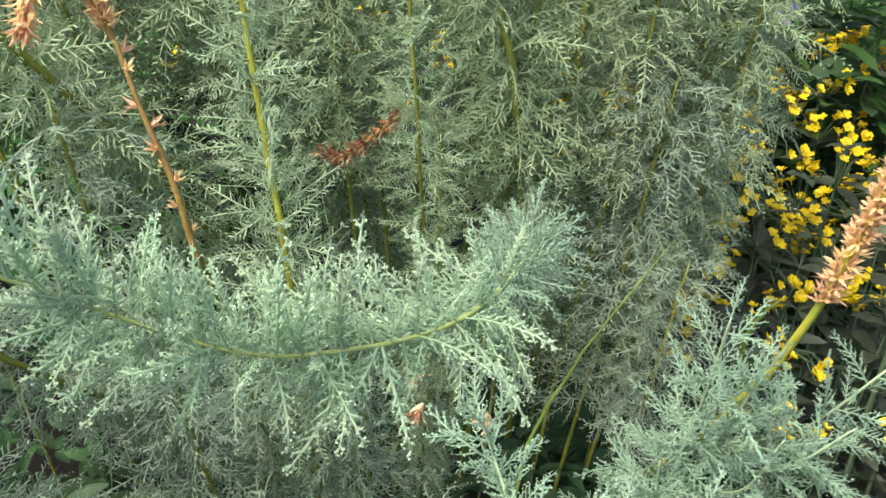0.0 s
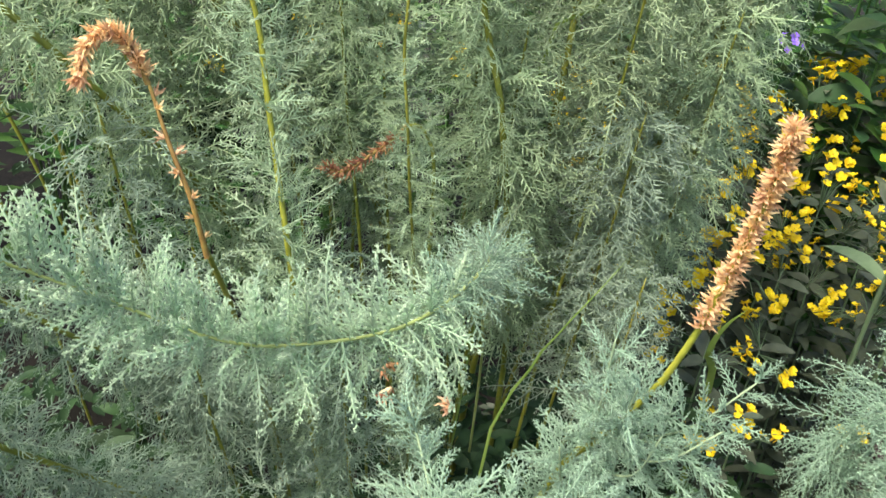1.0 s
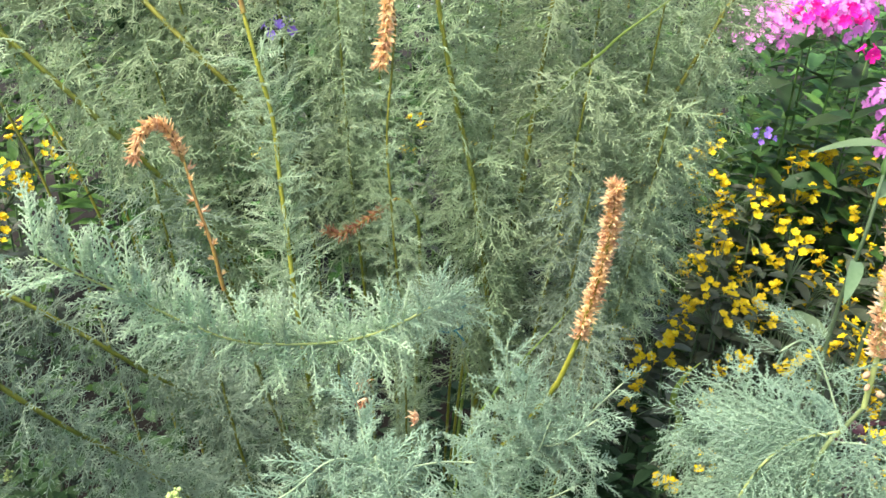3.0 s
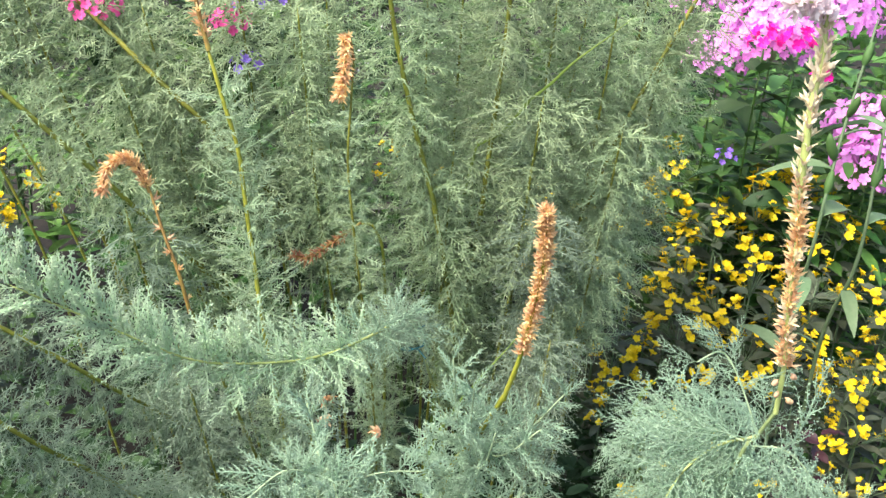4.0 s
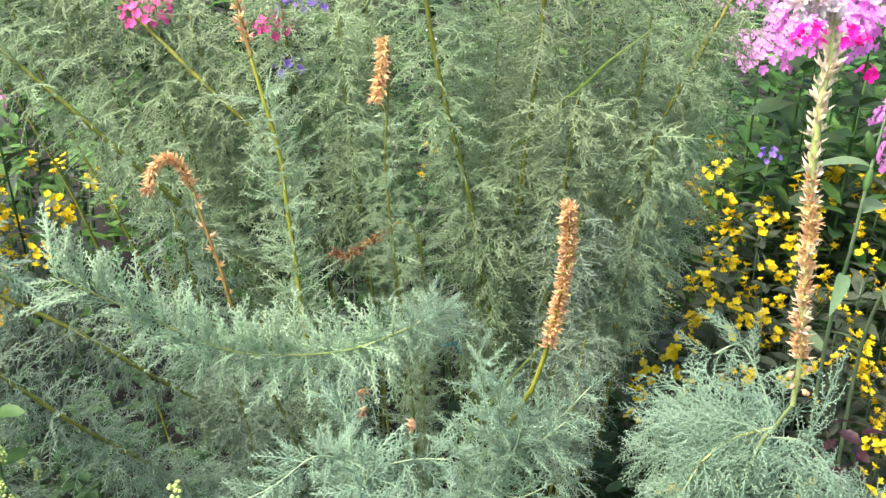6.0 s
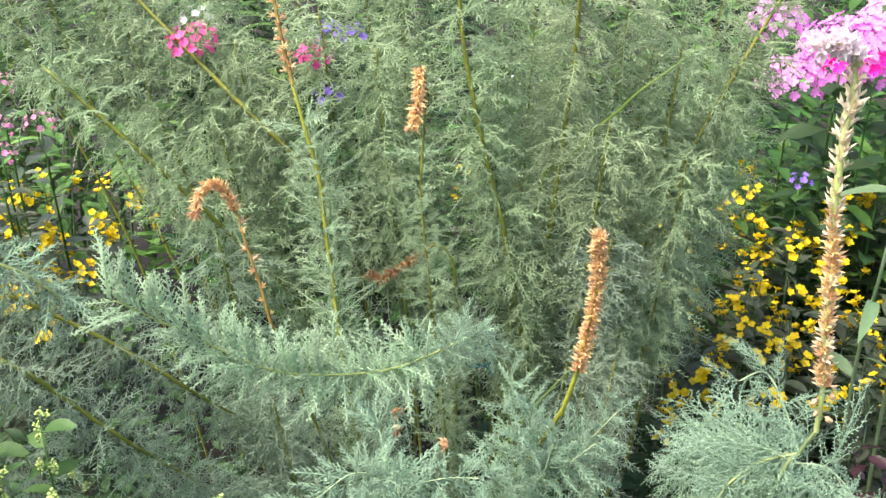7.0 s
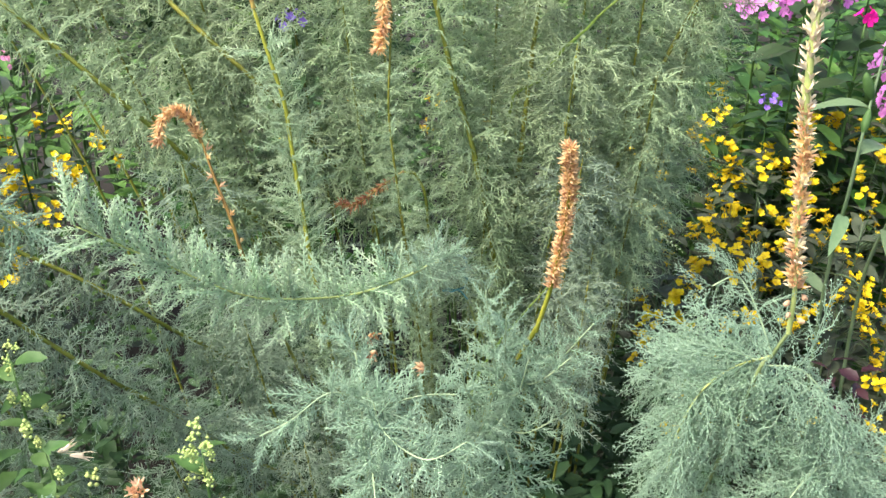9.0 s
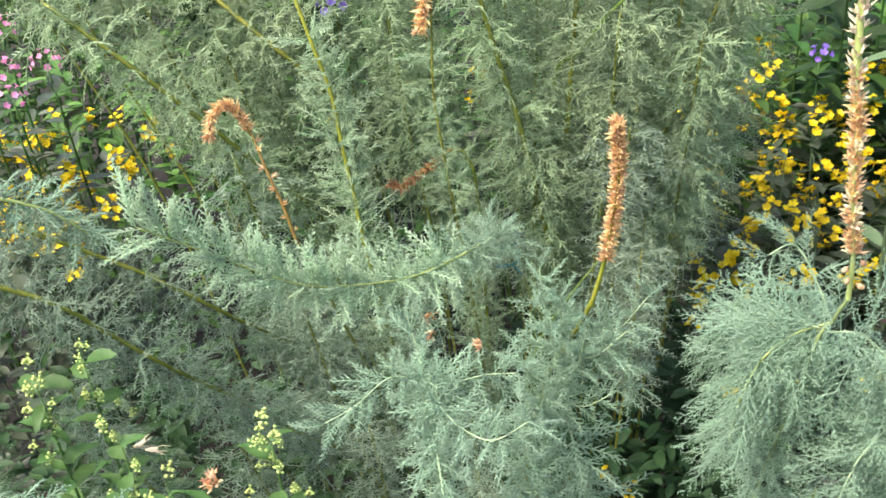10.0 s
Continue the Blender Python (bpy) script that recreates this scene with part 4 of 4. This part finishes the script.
phlox(0.68, 1.29, 0.99, 0.055, MAUVE, MAUVE_LABEL, PR, 58, 0.8)
phlox(0.508, 1.335, 1.158, 0.024, MAGENTA, "phlox with a small deep magenta flower head", PR, 10, 0.85, DEEPLEAVES)
phlox(0.556, 1.330, 1.160, 0.026, MAGENTA, "phlox with a small deep magenta flower head", PR, 9, 0.85, DEEPLEAVES)
phlox(0.568, 1.270, 1.128, 0.010, MAGENTA, "phlox with a single deep magenta flower", PR, 3, 0.85, DEEPLEAVES)
phlox(-0.292, 0.965, 1.250, 0.026, PINK, "phlox with a pink flower head", PR, 34, 0.42, DEEPLEAVES, 0.75, 4)
phlox(-0.167, 0.966, 1.240, 0.021, PINK, "phlox with a pink flower head", PR, 26, 0.40, DEEPLEAVES, 0.75, 4)
phlox(-0.294, 0.995, 1.268, 0.020, WHITE, "phlox with a white flower head", PR, 14, 0.42, DEEPLEAVES, 0.75, 4)
for x, y, z in ((-0.64, 1.22, 1.13), (-0.62, 1.16, 1.09), (-0.59, 1.22, 1.08), (-0.60, 1.11, 1.07), (-0.66, 1.16, 1.06)):
    phlox(x, y, z, 0.024, ROSE, "plant with loose pink flowers", PR, 14, 0.4, DARKLEAVES)
for x, y, z in ((-0.157, 0.995, 1.260), (-0.133, 0.996, 1.257), (-0.152, 0.95, 1.205), (0.475, 1.32, 0.99)):
    phlox(x, y, z, 0.016, VIOLET, "plant with small violet flowers", PR, 8, 0.45, DEEPLEAVES, 0.75, 4)
for x, y, z in ((0.08, 1.5, 1.08), (0.0, 1.55, 1.1), (-0.07, 1.5, 1.06)):
    phlox(x, y, z, 0.03, WHITE, "plant with scattered tiny white flowers", PR, 12, 0.25, DEEPLEAVES, 0.75, 4)


# low dark leaves added to cover the soil and stand in for shade in the gaps
low_leaves = []


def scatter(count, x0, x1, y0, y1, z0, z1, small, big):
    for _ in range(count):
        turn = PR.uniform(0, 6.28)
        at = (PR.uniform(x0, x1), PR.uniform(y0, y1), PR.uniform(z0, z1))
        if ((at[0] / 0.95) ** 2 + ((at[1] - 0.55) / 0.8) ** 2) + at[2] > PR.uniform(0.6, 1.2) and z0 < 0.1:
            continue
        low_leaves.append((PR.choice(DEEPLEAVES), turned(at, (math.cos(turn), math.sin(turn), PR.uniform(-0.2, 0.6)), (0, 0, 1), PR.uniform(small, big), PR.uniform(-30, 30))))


# this spread runs on unseen below the camera, to cut light under the plants
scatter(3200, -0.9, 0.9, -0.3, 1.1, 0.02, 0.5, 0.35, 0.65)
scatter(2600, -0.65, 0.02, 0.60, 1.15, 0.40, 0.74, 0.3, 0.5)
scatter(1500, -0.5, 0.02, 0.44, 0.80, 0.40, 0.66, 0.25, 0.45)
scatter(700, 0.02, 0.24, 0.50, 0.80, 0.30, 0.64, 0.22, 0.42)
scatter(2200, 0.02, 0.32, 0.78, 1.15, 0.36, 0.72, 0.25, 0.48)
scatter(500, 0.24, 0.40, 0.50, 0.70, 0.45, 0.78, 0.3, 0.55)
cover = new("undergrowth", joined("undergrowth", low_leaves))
tagged(cover, "dark green low leaves added as shade in the gaps", "undergrowth", kind="stuff")


# ---- green border behind ----
def border_plant(height, spread, leaves, material, r, length, width):
    plant = thing("border_plant", (0, 0, 0), "leafy green border plant", "plant", "green border plants")
    verts, faces = [], []
    for k in range(5):
        turn = k * 1.26
        top = Vector((math.cos(turn) * spread * 0.5, math.sin(turn) * spread * 0.5, height * r.uniform(0.85, 1)))
        tube(verts, faces, [Vector((0, 0, 0)), top * 0.5, top], [0.004, 0.003, 0.0015], 5)
    part("stem", mesh_of("stem", verts, faces, WEEDLEAF, True), plant)
    verts, faces = [], []
    for k in range(leaves):
        turn, h = r.uniform(0, 6.28), r.uniform(0.25, 1.0) ** 0.7
        q = spread * math.sqrt(r.random()) * (0.5 + 0.5 * h)
        at = Vector((q * math.cos(turn), q * math.sin(turn), height * h))
        turn += r.uniform(-1, 1)
        blade_shape(verts, faces, turned(at, (math.cos(turn), math.sin(turn), r.uniform(-0.1, 0.8)), (0, 0, 1), r.uniform(0.7, 1.2)), length, width, 0.3, 0.3, 4, 0.06, r)
    part("foliage", mesh_of("foliage", verts, faces, material, True), plant)
    return plant


GR = random.Random(61)
borders = [border_plant(1.0, 0.16, 210, GREENLEAF, GR, 0.07, 0.022), border_plant(1.0, 0.17, 220, MIDLEAF, GR, 0.052, 0.020), border_plant(1.0, 0.16, 210, DEEPLEAF, GR, 0.055, 0.022)]
places = [(0.85, 1.5, 0.98), (0.62, 1.58, 0.98), (0.45, 1.60, 0.95), (0.47, 1.40, 0.94), (0.56, 1.385, 0.96), (0.66, 1.39, 0.96), (0.42, 1.47, 0.92), (0.75, 1.62, 1.12), (0.67, 1.50, 1.02), (0.80, 1.42, 0.96), (0.58, 1.52, 0.97)]
for x, y in field(-1.6, 1.7, 1.62, 2.9, 0.31, GR):
    places.append((x, y, 0.95 + 0.30 * (y - 1.6)))
for n, (x, y, s) in enumerate(places):
    m = Matrix.Translation((x, y, 0)) @ pose(0, 0, 0, 0, 0, GR.uniform(0, 360))
    s *= GR.uniform(0.92, 1.08)
    c = borders[n] if n < 3 else copy_thing((borders[0] if x > 0.74 else borders[1]) if n < 11 else GR.choice(borders), m)
    c.matrix_basis = m
    c.scale = (s, s, s)


# ---- weeds and small things ----
WR = random.Random(71)
WEEDLEAVES = [leaf_mesh("leaf", WEEDLEAF, WR.uniform(0.024, 0.034), WR.uniform(0.011, 0.016), 0.35, WR.uniform(0.2, 0.6), WR, 7, 0.2) for _ in range(5)]


def bud_cluster(r, count, spread, size):
    verts, faces = [], []
    for _ in range(count):
        c = rand_way(r) * spread * r.uniform(0.2, 1.0)
        q = size * r.uniform(0.7, 1.2)
        i = len(verts)
        verts += [c + Vector(d) * q for d in ((1, 0, 0), (0, 1, 0), (-1, 0, 0), (0, -1, 0), (0, 0, 1), (0, 0, -1))]
        faces += [(i + a, i + b, i + t) for a, b in ((0, 1), (1, 2), (2, 3), (3, 0)) for t in (4,)] + [(i + b, i + a, i + 5) for a, b in ((0, 1), (1, 2), (2, 3), (3, 0))]
    return mesh_of("inflorescence", verts, faces, BUD, True)


CLUSTERS = [bud_cluster(WR, 16, 0.0055, 0.0016) for _ in range(4)]


def goosefoot(top, foot, r, clusters, leaves, reach=0.09):
    """A soft green weed with pale bud clusters up its top."""
    plant = thing("goosefoot", (foot[0], foot[1], 0), "soft green weed with pale yellow-green bud clusters", "weed", "green weeds")
    line = curve([foot, tuple(Vector(foot).lerp(Vector(top), 0.5)), tuple(top)], 20)
    part("stem", stem_mesh(line, 0.0026, 0.001, WEEDLEAF, r=r), plant, Matrix.Identity(4))
    for k in range(clusters):
        at = Vector(top) - Vector((0, 0, reach * (k / max(clusters, 1)))) + Vector((r.uniform(-1, 1), r.uniform(-1, 1), 0)) * (0.007 + 0.019 * k / clusters)
        tagged(part("inflorescence", r.choice(CLUSTERS), plant, Matrix.Translation(at) @ Matrix.Scale(r.uniform(0.7, 1.2), 4)), kind="stuff")
    for k in range(leaves):
        turn = k * 2.399
        at = Vector(top) - Vector((0, 0, 0.02 + 0.16 * k / leaves))
        part("leaf", r.choice(WEEDLEAVES), plant, turned(at, (math.cos(turn), math.sin(turn), r.uniform(0.1, 0.7)), (0, 0, 1), r.uniform(0.6, 1.1), r.uniform(-30, 30)))


goosefoot((-0.152, 0.468, 1.078), (-0.15, 0.53, 0.0), WR, 16, 7)
goosefoot((-0.215, 0.440, 1.058), (-0.22, 0.50, 0.0), WR, 8, 10)
goosefoot((-0.325, 0.520, 1.090), (-0.33, 0.56, 0.0), WR, 9, 18)
goosefoot((-0.303, 0.550, 1.085), (-0.30, 0.58, 0.0), WR, 9, 12)
goosefoot((-0.268, 0.500, 1.050), (-0.27, 0.56, 0.0), WR, 5, 12)


def withered_flower(at, meshes, count, size, label, r, way=(0, -0.3, 1)):
    """A loose withered flower caught among the fronds."""
    ob = thing("withered_flower", at, label, "withered flower", "withered flowers")
    for k in range(count):
        d = (Vector(way) + rand_way(r) * 1.0).normalized()
        part("petal", r.choice(meshes), ob, turned(Vector(at) + rand_way(r) * 0.004 * size, d, (0, 0, 1), size * r.uniform(0.7, 1.2)))


PETALS = [bract_mesh("petal", ORANGE, WR, 0.012, 0.007, 4) for _ in range(4)]
WHITEPETAL = [bract_mesh("petal", CREAM, WR, 0.016, 0.005, 3) for _ in range(2)]
withered_flower((-0.017, 0.703, 0.955), PETALS, 4, 0.7, "withered orange flower caught in feathery fronds", WR)
withered_flower((-0.062, 0.685, 0.985), BRACT_RUST + PETALS, 5, 0.9, "withered orange-brown flower hanging in the fronds", WR, (0, 0, -1))
withered_flower((-0.062, 0.690, 0.997), BRACT_RUST, 4, 0.9, "withered orange-brown flower hanging in the fronds", WR, (0, 0, -1))
withered_flower((-0.176, 0.419, 1.070), PETALS, 8, 0.75, "withered peach flower lying on the weeds", WR)
withered_flower((-0.220, 0.431, 1.086), WHITEPETAL, 3, 0.9, "curled whitish dry petal lying on fronds", WR, (1, 0, 0.1))

# bronze-purple leaves low among the yellow flowers
PURPLES = [leaf_mesh("leaf", PURPLELEAF, WR.uniform(0.03, 0.045), WR.uniform(0.016, 0.022), 0.3, 0.3, WR, 6, 0.1) for _ in range(3)]
for x, y, z in ((0.41, 0.83, 0.875), (0.29, 0.61, 0.86), (0.46, 0.86, 0.84)):
    plant = thing("purple_plant", (x, y, 0), "low plant with dark purple leaves", "plant", "purple-leaved plants")
    line = curve([(x, y, 0), (x, y, z * 0.5), (x, y, z)], 8)
    part("stem", stem_mesh(line, 0.003, 0.0015, PURPLELEAF, r=WR), plant, Matrix.Identity(4))
    for k in range(9):
        turn = k * 2.399
        part("leaf", WR.choice(PURPLES), plant, turned((x, y, z - 0.012 * k), (math.cos(turn), math.sin(turn), 0.35), (0, 0, 1), WR.uniform(0.5, 0.8), WR.uniform(-30, 30)))

# the tall grey-leaved plant beside the yellow flowers
BIGLEAVES = [leaf_mesh("leaf", GREYLEAF, WR.uniform(0.085, 0.12), WR.uniform(0.026, 0.036), 0.3, WR.uniform(0.4, 0.9), WR, 8, 0.06) for _ in range(4)]
BUDS = []
for k in range(3):
    verts, faces = [], []
    tube(verts, faces, [Vector((0, 0.045 * u, 0.004 * u * u)) for u in (0, 0.15, 0.4, 0.7, 0.9, 1)], [0.002, 0.006, 0.008, 0.007, 0.004, 0], 8)
    BUDS.append(mesh_of("seed_pod", verts, faces, WEEDLEAF, True))
for points in (((0.52, 1.0, 0.0), (0.45, 0.96, 0.8), (0.425, 0.905, 1.05), (0.44, 0.93, 1.15), (0.47, 0.97, 1.27)), ((0.58, 1.02, 0.0), (0.50, 0.98, 0.8), (0.49, 0.93, 1.02), (0.50, 0.96, 1.2), (0.56, 1.0, 1.32))):
    plant = thing("grey_leaved_plant", (points[0][0], points[0][1], 0), "tall grey-green stem with broad leaves and seed pods", "plant", "grey-leaved plants")
    line = curve(points, 40)
    part("stem", stem_mesh(line, 0.0028, 0.0012, GREYLEAF, r=WR), plant, Matrix.Identity(4))
    for k in range(5):
        i = 12 + 5 * k
        turn = k * 2.399 + 2.0
        part("leaf", WR.choice(BIGLEAVES), plant, turned(line[i], (math.cos(turn), math.sin(turn), 0.5), (0, 0, 1), WR.uniform(0.6, 0.78) * (1 - k * 0.08), WR.uniform(-30, 30)))
    for k in range(4):
        turn = k * 2.0 + 1
        part("seed_pod", BUDS[k % 3], plant, turned(line[24 + 4 * k], (math.cos(turn) * 0.5, math.sin(turn) * 0.5, 1), (0, 0, 1), WR.uniform(0.5, 0.75)))


def grass_blade(points, width, label):
    verts, faces = [], []
    line = curve(points, 12)
    for k, c in enumerate(line):
        way = (line[min(k + 1, 12)] - line[max(k - 1, 0)]).normalized()
        side = way.cross(Vector((0.2, 1, 0.1))).normalized() * width * 0.5 * (1 - (k / 12) ** 3)
        dip = way.cross(side).normalized() * width * 0.18
        verts += [c - side, c + dip, c + side]
    for k in range(12):
        a = 3 * k
        faces += [(a, a + 1, a + 4, a + 3), (a + 1, a + 2, a + 5, a + 4)]
    ob = new("grass_blade", mesh_of("grass_blade", verts, faces, GRASS, True))
    tagged(ob, label, "grass", "grass blades")


grass_blade([(0.0, 0.78, 0.0), (0.02, 0.76, 0.8), (0.048, 0.765, 0.926), (0.07, 0.778, 0.955), (0.1, 0.791, 0.987), (0.122, 0.802, 1.01)], 0.0024, "thin bright green grass blade among feathery fronds")
grass_blade([(0.02, 0.98, 0.0), (0.05, 0.94, 1.0), (0.095, 0.91, 1.155), (0.138, 0.905, 1.208), (0.156, 0.90, 1.230), (0.183, 0.90, 1.252), (0.212, 0.90, 1.278)], 0.0032, "green grass stem leaning through the feathery clump")
grass_blade([(0.31, 0.96, 0.0), (0.30, 0.95, 0.7), (0.275, 0.93, 0.81), (0.28, 0.925, 0.85), (0.295, 0.92, 0.875)], 0.008, "broad grey-green grass blade by the yellow flowers")

# plant tie
verts, faces = [], []
tube(verts, faces, [Vector((0.012 * math.cos(u * 1.1) + 0.012, 0.790 + 0.010 * math.sin(u * 1.1), 0.975 + 0.0035 * u)) for u in range(14)], [0.0008] * 14, 5, False)
tagged(new("plant_tie", mesh_of("plant_tie", verts, faces, TEAL, True)), "coiled teal plastic tie round a feathery stem", "plant tie")
